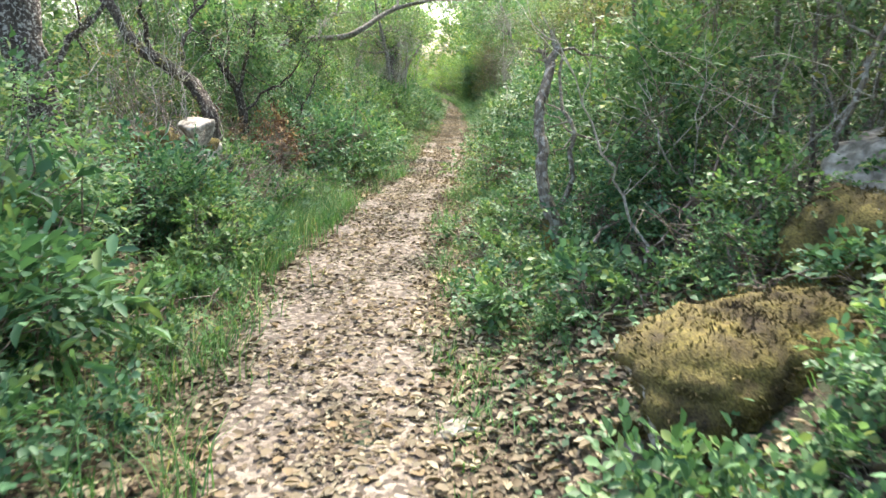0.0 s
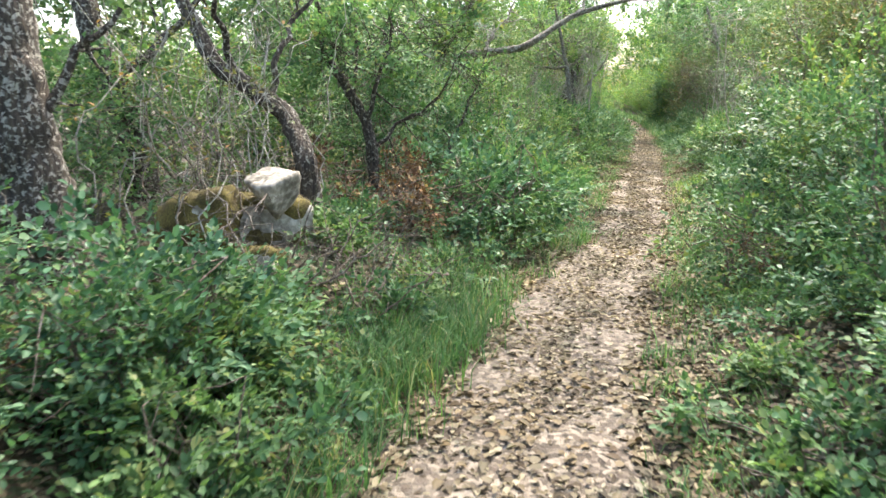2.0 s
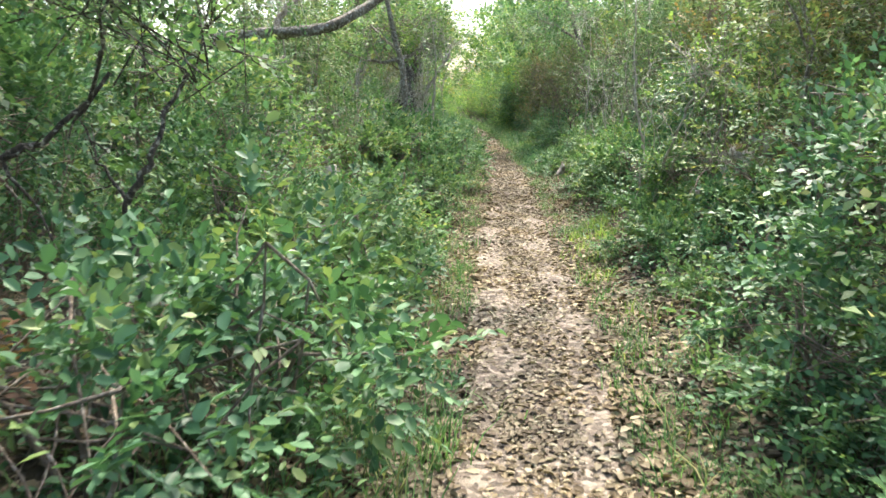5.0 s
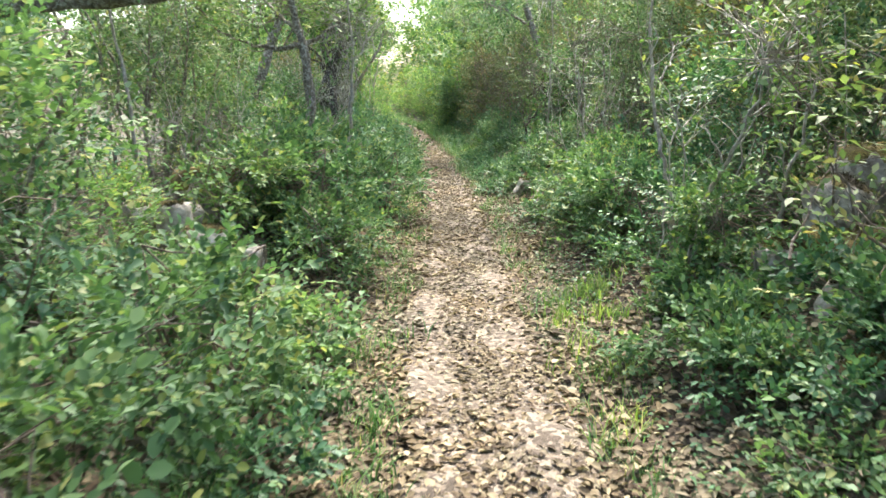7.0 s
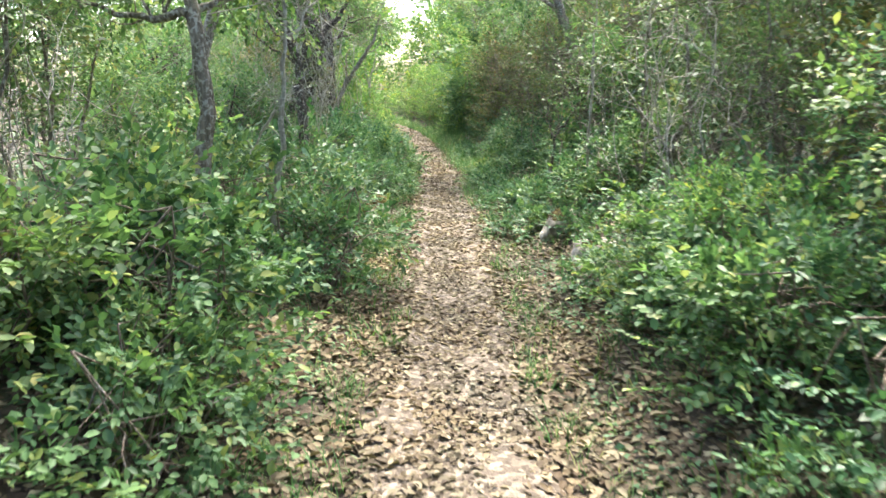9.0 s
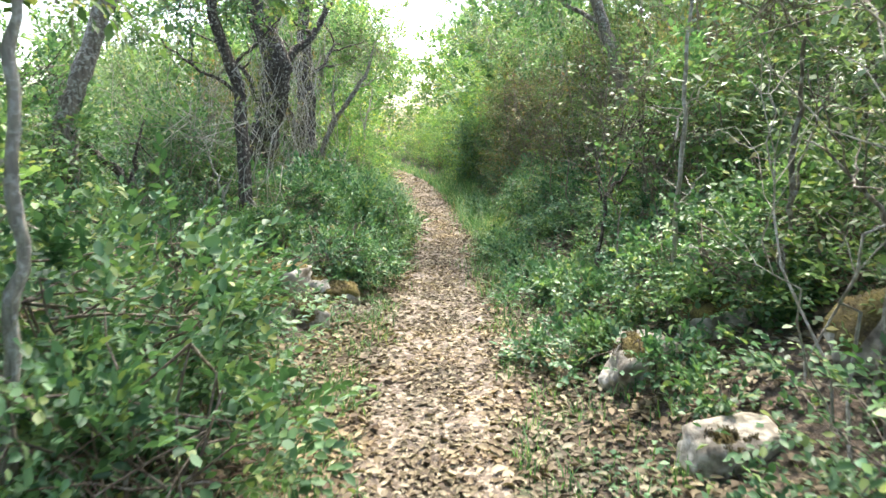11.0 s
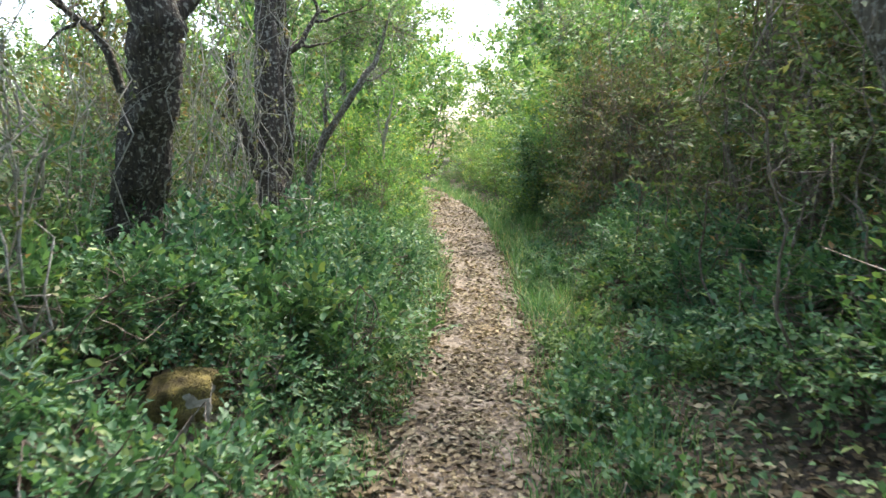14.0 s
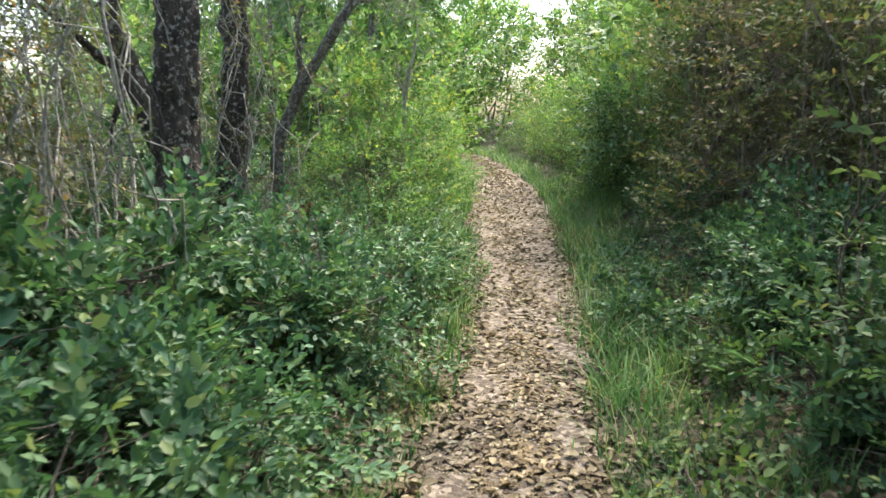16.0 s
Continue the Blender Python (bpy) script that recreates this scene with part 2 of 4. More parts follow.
    return np.sin(x * s + k) * np.cos(y * s * 0.83 + 1.7 * k) + 0.5 * np.sin(x * s * 2.3 + y * s * 1.9 + k * 3)


def height(x, y):
    """Ground height: the path is level, then climbs a little; banks rise on both sides."""
    x, y = np.asarray(x, float), np.asarray(y, float)
    rise = np.clip(y - 27.5, 0, 30) * 0.03
    dl, dr = edge_left(y) - x, x - edge_right(y)
    left = np.interp(y, [0, 5, 8, 12, 18, 40], [0.3, 0.35, 0.45, 0.3, 0.45, 0.45]) * np.clip((dl - 0.3) / 1.1, 0, 1)
    bank = np.interp(y, [-5, 3, 6, 9, 13, 16, 19, 30, 45], [0.8, 0.75, 0.35, 0.35, 0.7, 0.6, 0.6, 0.4, 0.3])
    right = bank * np.clip((dr - 0.35) / 1.3, 0, 1)
    off = np.clip(np.maximum(dl, dr) + 0.1, 0, 1)
    return rise + left + right + off * 0.05 * wave(x, y, 2.1, 0.6) + np.clip(np.maximum(dl, dr) - 4, 0, 60) * 0.02


def grid(xs, ys):
    X, Y = np.meshgrid(xs, ys)
    V = np.stack([X, Y, height(X, Y)], -1).reshape(-1, 3)
    w = len(xs)
    i, j = np.meshgrid(np.arange(len(ys) - 1), np.arange(w - 1), indexing="ij")
    F = np.stack([i * w + j, i * w + j + 1, (i + 1) * w + j + 1, (i + 1) * w + j], -1).reshape(-1, 4)
    return V, F


xs = np.concatenate([[-900, -300, -120, -60, -30, -18, -12, -9], np.arange(-7, 7.01, 0.16), [9, 12, 18, 30, 60, 120, 300, 900]])
ys = np.concatenate([[-900, -300, -100, -40, -20, -10], np.arange(-5, 48.01, 0.2), [50, 54, 60, 75, 100, 150, 300, 900]])
V, F = grid(xs, ys)
ground = np_part("ground", V, F, SOIL, smooth=True)
tagged(ground, "dark brown forest soil with humus and dry leaves", "ground", kind="structure")

ys = np.arange(-5, 47, 0.12)
rows = []
for k, s in enumerate(np.linspace(-0.06, 1.06, 13)):
    wig = 0.05 * np.sin(ys * 3.1 + k) * (1 if k in (0, 12) else 0)
    x = edge_left(ys) * (1 - s) + edge_right(ys) * s + wig
    z = height(x, ys) + 0.012 * wave(x, ys, 6, 0.3) + (0.012 if 0 < k < 12 else -0.015) - 0.015 * np.sin(np.pi * np.clip(s, 0, 1))
    rows.append(np.stack([x, ys, z + 0.012], -1))
Vp = np.stack(rows, 1).reshape(-1, 3)
i, j = np.meshgrid(np.arange(len(ys) - 1), np.arange(12), indexing="ij")
Fp = np.stack([i * 13 + j, i * 13 + j + 1, (i + 1) * 13 + j + 1, (i + 1) * 13 + j], -1).reshape(-1, 4)
path_ob = np_part("path", Vp, Fp, PATH_EARTH, smooth=True)
tagged(path_ob, "narrow trodden earth footpath strewn with pale leaves", "path", kind="structure")


# ---- scattered stuff on the ground ----
def scatter(n, y0, y1, lat, rng=RNG):
    """Places along the path; lat gives the signed distance outside the path's edges (below 0: on the path)."""
    y = rng.uniform(y0, y1, n)
    side = rng.integers(0, 2, n)
    d = lat(n)
    x = np.where(side == 0, edge_left(y) - d, edge_right(y) + d)
    return x, y, d


STONE_SPOTS = [(0.99, 2.0, 0.33), (1.7, 2.5, 0.28), (-0.9, 20.08, 0.34), (-0.84, 22.8, 0.2), (-2.5, 7.1, 0.3), (1.95, 13.2, 0.35)]


def off_stones(x, y):
    """True where no large stone lies."""
    return np.all([np.hypot(x - cx, y - cy) > r for cx, cy, r in STONE_SPOTS], axis=0)


def litter(n, lat, y0, y1, size, lift, rough=0.2, simple=False):
    x, y, d = scatter(n, y0, y1, lat)
    keep = off_stones(x, y)
    x, y = x[keep], y[keep]
    n = len(x)
    z = height(x, y) + lift + RNG.uniform(0, 0.02, n)
    a = RNG.uniform(0, 2 * np.pi, n)
    axis = np.stack([np.cos(a), np.sin(a), RNG.normal(0, rough * 0.7, n)], -1)
    nor = np.stack([RNG.normal(0, rough, n), RNG.normal(0, rough, n), np.ones(n)], -1)
    L = RNG.uniform(*size, n)
    return leaves(np.stack([x, y, z], -1), axis, nor, L, 0.54, 0.13, simple=simple)


def join(*parts):
    V, F, at = [], [], 0
    for v, f in parts:
        V.append(v)
        F.append(f + at)
        at += len(v)
    return np.concatenate(V), np.concatenate(F)


on_path = lambda n: -RNG.uniform(0, 0.5, n)
near_path = lambda n: RNG.uniform(-0.1, 1.0, n) * RNG.uniform(0.45, 1.25, n)
wide_strip = lambda n: RNG.uniform(0.2, 4.2, n)
V, F = join(litter(30000, on_path, -1, 27, (0.02, 0.052), 0.008, 0.12), litter(9000, on_path, 27, 46, (0.03, 0.06), 0.012, 0.16),
            litter(64000, near_path, -1, 32, (0.028, 0.066), 0.016), litter(6000, lambda n: RNG.uniform(0.3, 1.9, n), 0.4, 3.2, (0.03, 0.065), 0.014))
tagged(np_part("leaf_litter", V, F, LITTER), "pale tan fallen oak leaves covering path and verges", "fallen leaves", kind="stuff")


V, F = join(litter(42000, wide_strip, -1, 40, (0.03, 0.075), 0.012, 0.3, True), litter(34000, lambda n: RNG.uniform(0.7, 2.6, n), 0.5, 28, (0.03, 0.07), 0.014, 0.25, True))
tagged(np_part("woodland_litter", V, F, LITTER), "brown fallen leaves under the shrubs", "fallen leaves", kind="stuff")


def blades(x, y, h, lean=0.75, width=0.0034):
    n = len(x)
    p = np.stack([x, y, height(x, y) - 0.01], -1)
    a = RNG.uniform(0, 2 * np.pi, n)
    out = np.stack([np.cos(a), np.sin(a), np.zeros(n)], -1)
    s = np.stack([-np.sin(a), np.cos(a), np.zeros(n)], -1) * width * RNG.uniform(0.6, 1.3, (n, 1))
    up = np.array([0, 0, 1.0])
    H = h[:, None]
    k = lean * RNG.uniform(0.2, 1.8, (n, 1)) * H
    mid, tip = p + up * H * 0.6 + out * k * 0.35, p + up * H * 0.92 + out * k
    v = np.stack([p - s, p + s, mid + s * 0.8, mid - s * 0.8, tip + s * 0.15, tip - s * 0.15], 1).reshape(-1, 3)
    b = np.arange(n)[:, None] * 6
    return v, np.concatenate([b + np.array([[0, 1, 2, 3]]), b + np.array([[3, 2, 4, 5]])], 0)


def tufts(cx, cy, per, spread, h0, h1, **kw):
    n = len(cx) * per
    x = np.repeat(cx, per) + RNG.normal(0, spread, n)
    y = np.repeat(cy, per) + RNG.normal(0, spread, n)
    over = RNG.exponential(0.07, n)
    off = (x < edge_left(y) + over) | (x > edge_right(y) - over)
    x, y = x[off], y[off]
    return blades(x, y, RNG.uniform(h0, h1, len(x)), **kw)


verge = lambda n: RNG.exponential(0.38, n) + 0.06
x1, y1, _ = scatter(1500, 0, 30, verge)
x2, y2, _ = scatter(600, 26, 45, verge)
patch = []
for cx, cy, rx_, ry_, n, h0, h1 in [(-1.35, 6.6, 0.2, 0.8, 150, 0.1, 0.27), (-1.35, 4.0, 0.35, 1.2, 70, 0.12, 0.3), (0.4, 4.0, 0.22, 1.4, 80, 0.04, 0.11),
                                    (-0.95, 9.6, 0.2, 0.5, 25, 0.1, 0.25), (0.6, 8.5, 0.3, 1.0, 50, 0.08, 0.2), (1.0, 26.5, 0.22, 1.8, 140, 0.06, 0.2),
                                    (-0.2, 26.5, 0.12, 2.5, 60, 0.05, 0.14), (0.95, 23.0, 0.3, 1.2, 60, 0.06, 0.18), (-0.9, 12.6, 0.3, 1.0, 40, 0.1, 0.22),
                                    (-1.3, 34.0, 0.4, 3.0, 80, 0.15, 0.4), (0.85, 33.0, 0.25, 3.0, 110, 0.12, 0.34)]:
    patch.append(tufts(cx + RNG.normal(0, rx_, n), cy + RNG.normal(0, ry_, n), 26, 0.06, h0, h1))
V, F = join(tufts(x1, y1, 18, 0.05, 0.03, 0.12), tufts(x2, y2, 16, 0.08, 0.08, 0.25, width=0.007), *patch)
tagged(np_part("grass", V, F, GRASS), "fine green woodland grass in tufts along the path", "grass", kind="stuff")
V, F = join(tufts(0.84 + RNG.normal(0, 0.11, 20), 14.1 + RNG.normal(0, 0.35, 20), 20, 0.045, 0.06, 0.16, width=0.005, lean=0.5),
            tufts(0.6 + RNG.normal(0, 0.12, 12), 12.9 + RNG.normal(0, 0.5, 12), 16, 0.05, 0.06, 0.16))
tagged(np_part("yellow_grass", V, F, GRASS_YELLOW), "tall yellow-green grass clump beside the path", "grass", kind="stuff")


def ground_cover(n, y0, y1, lat, size, up):
    x, y, d = scatter(n, y0, y1, lat)
    keep = (wave(x, y, 1.3, 2.0) > -0.35) & off_stones(x, y)
    x, y = x[keep], y[keep]
    n = len(x)
    z = height(x, y) + RNG.uniform(0.015, up, n)
    a = RNG.uniform(0, 2 * np.pi, n)
    axis = np.stack([np.cos(a), np.sin(a), RNG.normal(0.15, 0.3, n)], -1)
    nor = np.stack([RNG.normal(0, 0.4, n), RNG.normal(0, 0.4, n), np.ones(n)], -1)
    return leaves(np.stack([x, y, z], -1), axis, nor, RNG.uniform(*size, n), 0.65, 0.1, simple=True)


# ---- foliage ----
def sprays(origin, direction, length, per, leaf, wide, rng, simple=False, droop=0.0):
    """Leafy twigs: leaves set alternately along each twig."""
    n = len(origin)
    direction = unit(direction)
    side = unit(np.cross(direction, rng.normal(0, 1, (n, 3)) + np.array([0, 0, 2.0])))
    up = np.cross(side, direction)
    P, A, N = [], [], []
    for k in range(per):
        s = (k + 0.6) / per
        sg = 1 if k % 2 else -1
        pt = origin + direction * (length * s)[:, None] + np.array([0, 0, -droop]) * (s * s)
        ax = direction * (0.35 + 0.7 * s) + side * sg * (1.0 - 0.6 * s) + rng.normal(0, 0.32, (n, 3))
        P.append(pt)
        A.append(ax)
        N.append(up + rng.normal(0, 0.34, (n, 3)) + np.array([0, 0, 0.7]))
    P, A, N = np.concatenate(P), np.concatenate(A), np.concatenate(N)
    return leaves(P, A, N, leaf * rng.uniform(0.55, 1.25, len(P)), wide, 0.1, rng, simple)


def crown_points(n, r, rng, lumps=9, hollow=0.45, flat=0.75, tight=1.0, tuft=7, spread=0.1):
    """Twig places in a lumpy crown of radii r, gathered into tufts with gaps between, and the ways outward."""
    r = np.asarray(r, float)
    c = unit(rng.normal(0, 1, (lumps, 3))) * rng.uniform(0.35, 0.75, (lumps, 1))
    c[:, 2] *= flat
    size = rng.uniform(0.26, 0.5, lumps) * tight
    k = max(lumps, n // tuft)
    which = rng.integers(0, lumps, k)
    d = unit(rng.normal(0, 1, (k, 3)) + np.array([0, 0, 0.25]))
    q = c[which] + d * (size[which] * rng.uniform(hollow, 1.0, k) ** 0.5)[:, None]
    d = unit(d + 0.6 * unit(q) + np.array([0, 0, 0.25]))
    own = rng.integers(0, k, n)
    fan = unit(d[own] + rng.normal(0, 0.55, (n, 3)))
    return q[own] * r + fan * spread * rng.uniform(0.0, 1.0, (n, 1)), fan


def shrub(name, seed, w, h, twigs, leaf, wide, material, label, category="shrub", per=9, stems=6, twig_len=0.2, bark=TWIG, low=0.0, simple=False, part_name="foliage", shoots=8):
    """A bush w across and h high: bare stems at the foot and a lumpy leafy crown."""
    rng = np.random.default_rng(seed)
    thing = new(name)
    tagged(thing, label, category, category + "s along the path")
    mid = np.array([0, 0, h * (0.55 + low * 0.2)])
    q, d = crown_points(twigs, (w * 0.5, w * 0.5, h * 0.52), rng, lumps=11, tight=0.85, spread=twig_len * 0.45)
    o = q + mid
    o[:, 2] = np.maximum(o[:, 2], 0.02 + 0.05 * rng.uniform(0, 1, twigs))
    low_ones = np.flatnonzero(rng.random(twigs) < 0.24)
    a, rr = rng.uniform(0, 2 * np.pi, len(low_ones)), w * 0.5 * rng.uniform(0.4, 0.92, len(low_ones))
    o[low_ones] = np.stack([np.cos(a) * rr, np.sin(a) * rr, h * rng.uniform(0.02, 0.42, len(low_ones))], -1)
    d[low_ones] = np.stack([np.cos(a), np.sin(a), rng.uniform(-0.1, 0.9, len(low_ones))], -1)
    L = twig_len * rng.uniform(0.6, 1.3, twigs)
    v, f = sprays(o, d, L, per, leaf, wide, rng, simple)
    np_part(part_name, v, f, material, thing)
    lines = []
    for k in range(stems):
        a = rng.uniform(0, 2 * np.pi)
        foot = np.array([np.cos(a), np.sin(a), 0]) * w * 0.06 - np.array([0, 0, 0.08])
        top = np.array([np.cos(a) * w * 0.3, np.sin(a) * w * 0.3, h * rng.uniform(0.6, 0.92)])
        pts = bent(foot, top, 7, 0.09, rng)
        v, f = tubes([(pts, np.linspace(0.006 + 0.007 * h, 0.003, 7))], 5)
        np_part("stem", v, f, bark, thing)
        for _ in range(shoots):
            b = pts[rng.integers(1, 7)]
            e = o[rng.integers(0, twigs)]
            lines.append((bent(b, e, 4, 0.08, rng), np.linspace(0.005, 0.002, 4)))
    v, f = tubes(lines, 4)
    tagged(np_part("twig", v, f, bark, thing), kind="stuff")
    return thing


def tree(name, label, trunk, radii, limbs, crowns, leaf, wide, leaf_mat, bark, seed, category="tree", per=8, twig_len=0.26, simple=True):
    """A tree: trunk through points, limbs as (from, to, radius), crowns as (centre, radii, twigs)."""
    rng = np.random.default_rng(seed)
    thing = new(name)
    tagged(thing, label, category, "trees along the path")
    base = np.asarray(trunk[0], float)
    thing.location = base
    pts = np.asarray(trunk, float) - base
    n = 44 if max(radii) > 0.08 else 26
    s = np.linspace(0, len(pts) - 1, n)
    line = np.stack([np.interp(s, np.arange(len(pts)), pts[:, k]) for k in range(3)], -1)
    line[1:-1] = 0.25 * line[:-2] + 0.5 * line[1:-1] + 0.25 * line[2:]
    line += (bent((0, 0, 0), (0, 0, 1), n, 0.16, rng) - np.linspace((0, 0, 0), (0, 0, 1), n)) * (0.35 if max(radii) < 0.05 else 0.2)
    rad = np.interp(s, np.linspace(0, len(pts) - 1, len(radii)), radii)
    rad = rad * (1 + 0.035 * rng.normal(0, 1, n))
    rad[0] *= 1.5
    line[0, 2] -= 0.25
    line = line + rng.normal(0, 0.04, (n, 3)) * rad[:, None]
    v, f = tubes([(line, rad)], 18)
    ridge = 1 + 0.1 * rng.normal(0, 1, (1, 18)) + 0.075 * rng.normal(0, 1, (n, 18))
    v = (line[:, None] + (v.reshape(n, 18, 3) - line[:, None]) * ridge[..., None]).reshape(-1, 3)
    np_part("trunk", v, f, bark, thing, smooth=True)
    for a, b, r in limbs:
        a, b = np.asarray(a, float) - base, np.asarray(b, float) - base
        ln = bent(a, b, 11, 0.09, rng)
        v, f = tubes([(ln, np.linspace(r, r * 0.35, 11))], 7)
        limb = np_part("limb", v, f, bark, thing, smooth=True)
        sub = []
        for _ in range(5):
            k = rng.integers(3, 10)
            e = ln[k] + rng.normal(0, 0.22, 3) * np.linalg.norm(b - a) + (b - a) * 0.15
            sub.append((bent(ln[k], e, 6, 0.1, rng), np.linspace(r * 0.4, 0.003, 6)))
        v, f = tubes(sub, 5)
        tagged(np_part("twig", v, f, bark, limb, smooth=True), kind="stuff")
    for c, r, twigs in crowns:
        q, d = crown_points(twigs, r, rng, lumps=14, hollow=0.3, tuft=6, spread=twig_len * 0.6)
        o = q + np.asarray(c, float) - base
        L = twig_len * rng.uniform(0.6, 1.3, twigs)
        v, f = sprays(o, d, L, per, leaf, wide, rng, simple)
        crown = np_part("crown", v, f, leaf_mat, thing)
        tw = rng.choice(twigs, min(twigs, 120), replace=False)
        lines = [(np.stack([o[k] - d[k] * L[k] * 1.2, o[k] + d[k] * L[k] * 0.2, o[k] + d[k] * L[k]]), np.array([0.005, 0.003, 0.001])) for k in tw]
        v, f = tubes(lines, 3)
        tagged(np_part("twig", v, f, bark, crown), kind="stuff")
    return thing


V, F = join(ground_cover(30000, 0, 32, lambda n: RNG.exponential(0.7, n) + 0.3, (0.02, 0.045), 0.08),
            ground_cover(60000, 0, 46, lambda n: RNG.uniform(0.6, 5.5, n), (0.03, 0.062), 0.24))
tagged(np_part("ivy_cover", V, F, LEAF_BLUE), "low creeping ivy and herbs over the ground", "ground cover", kind="stuff")

PLACED = {}


BARE_SPOTS = [(-1.47, 13.75, 0.5), (-1.65, 14.5, 0.4), (1.4, 20.3, 0.45), (1.35, 21.2, 0.35), (-0.75, 22.55, 0.4), (-0.7, 20.9, 0.45), (-0.9, 21.5, 0.4), (1.35, 11.9, 0.4), (1.35, 12.6, 0.35), (1.5, 13.2, 0.35), (1.6, 12.2, 0.3)]


def put(kind, makers, x, y, scale=1.0, turn=None, tilt=0.0, sink=0.03):
    """One more of a kind: the first use of each form is the form itself, later ones are copies."""
    k = RNG.integers(0, len(makers))
    turn = RNG.uniform(0, 360) if turn is None else turn
    z = float(height(x, y)) - sink
    m = pose(x, y, z, tilt, 0, turn) @ Matrix.Diagonal((scale, scale, scale * RNG.uniform(0.9, 1.12), 1))
    key = (kind, k)
    if kind not in ("herb", "seedling") and any(math.hypot(x - cx, y - cy) < cr for cx, cy, cr in BARE_SPOTS):
        return None
    if key not in PLACED:
        PLACED[key] = makers[k]()
        PLACED[key].matrix_basis = m
        return PLACED[key]
    first = PLACED[key]
    ob = copy_thing(first, Matrix.Identity(4))
    ob.matrix_basis = m
    return ob


BLUE_LOW = [lambda s=s: shrub("shrub", s, 0.95, 0.66, 240, 0.043, 0.55, LEAF_BLUE, "low bushy shrub with blue-green oval leaves beside the path", stems=4) for s in (11, 12, 13)]
OAK_LOW = [lambda s=s: shrub("oak_sapling", s, 0.85, 0.8, 190, 0.049, 0.6, LEAF_OAK, "young oak bush with yellow-green leaves", stems=4) for s in (21, 22)]
BLUE_MID = [lambda s=s: shrub("leafy_shrub", s, 1.5, 1.4, 500, 0.053, 0.52, LEAF_BLUE, "waist-high shrub with dense blue-green leaves", stems=5, twig_len=0.26, simple=True) for s in (31, 32, 33)]
OAK_MID = [lambda s=s: shrub("oak_shrub", s, 1.6, 1.7, 480, 0.058, 0.6, LEAF_OAK, "tall oak shrub with fresh yellow-green leaves", stems=5, twig_len=0.28, bark=BARK_GREY, simple=True) for s in (41, 42)]
OLIVE_TALL = [lambda s=s: shrub("evergreen_shrub", s, 2.0, 2.7, 700, 0.057, 0.44, LEAF_OLIVE, "tall evergreen shrub with small olive-green leaves and grey stems", stems=5, twig_len=0.32, per=10, bark=BARK_GREY, simple=True, shoots=7) for s in (51, 52, 53)]
RUST_TALL = [lambda s=s: shrub("browning_shrub", s, 1.9, 2.6, 560, 0.055, 0.52, LEAF_RUST, "tall twiggy shrub with browning olive leaves", stems=8, twig_len=0.3, per=9, bark=TWIG, simple=True, shoots=14) for s in (61, 62)]
# yellow-green leaves whose colour also holds the sunlight on the farther bushes
BRIGHT_MID = [lambda s=s: shrub("sunlit_shrub", s, 1.5, 1.5, 460, 0.055, 0.5, LEAF_BRIGHT, "bright yellow-green leafy shrub in the light", stems=4, twig_len=0.26, simple=True) for s in (71, 72)]
DEAD_BUSH = [lambda s=s: shrub("dead_bush", s, 0.8, 0.8, 110, 0.055, 0.6, LEAF_DEAD, "dead bush with withered red-brown leaves", stems=6, per=6) for s in (81, 82)]
HERB = [lambda s=s: shrub("herb", s, 0.5, 0.24, 75, 0.04, 0.62, LEAF_BLUE, "low leafy ground plant on the verge", "ground plant", stems=2, twig_len=0.13, per=7, shoots=5) for s in (91, 92, 93)]
HERB_OAK = [lambda s=s: shrub("seedling", s, 0.45, 0.26, 60, 0.043, 0.62, LEAF_OAK, "oak seedling with yellow-green leaves on the verge", "ground plant", stems=2, twig_len=0.13, per=7, shoots=5) for s in (96, 97)]
FAR_TALL = [lambda s=s: shrub("woodland_tree", s, 4.2, 5.0, 400, 0.17, 0.58, LEAF_OAK, "leafy woodland tree with fresh green crown", "tree", stems=3, twig_len=0.5, per=8, bark=BARK_GREY, simple=True) for s in (101, 102)]
FAR_DARK = [lambda s=s: shrub("evergreen_tree", s, 4.0, 4.4, 400, 0.16, 0.55, LEAF_OLIVE, "dark evergreen woodland tree with dense crown", "tree", stems=3, twig_len=0.5, per=8, bark=BARK_GREY, simple=True) for s in (105, 106)]

# the sunlit look is put into the brighter leaf colour
FAR_LIT = [lambda s=s: shrub("sunlit_tree", s, 4.2, 4.8, 600, 0.145, 0.58, LEAF_BRIGHT, "yellow-green tree in full light where the path bends", "tree", stems=3, twig_len=0.5, per=8, bark=BARK_GREY, simple=True) for s in (108, 109)]
BROAD = [lambda s=s: shrub("chestnut_sapling", s, 0.9, 0.85, 60, 0.12, 0.36, LEAF_BLUE, "young chestnut with long pale green leaves", "sapling", stems=4, twig_len=0.26, per=6, shoots=7) for s in (121, 122)]
GLOSSY = [lambda s=s: shrub("glossy_shrub", s, 1.0, 0.68, 200, 0.066, 0.48, LEAF_BLUE, "knee-high shrub with broad glossy dark green leaves", stems=4, per=8, twig_len=0.22) for s in (131, 132)]
KINDS = {"g": ("glossy", GLOSSY), "b": ("blue_low", BLUE_LOW), "o": ("oak_low", OAK_LOW), "B": ("blue_mid", BLUE_MID), "O": ("oak_mid", OAK_MID), "E": ("olive", OLIVE_TALL),
         "R": ("rust", RUST_TALL), "Y": ("bright", BRIGHT_MID), "D": ("dead", DEAD_BUSH), "h": ("herb", HERB), "s": ("seedling", HERB_OAK),
         "T": ("far", FAR_TALL), "K": ("far_dark", FAR_DARK), "L": ("far_lit", FAR_LIT), "C": ("broad", BROAD)}


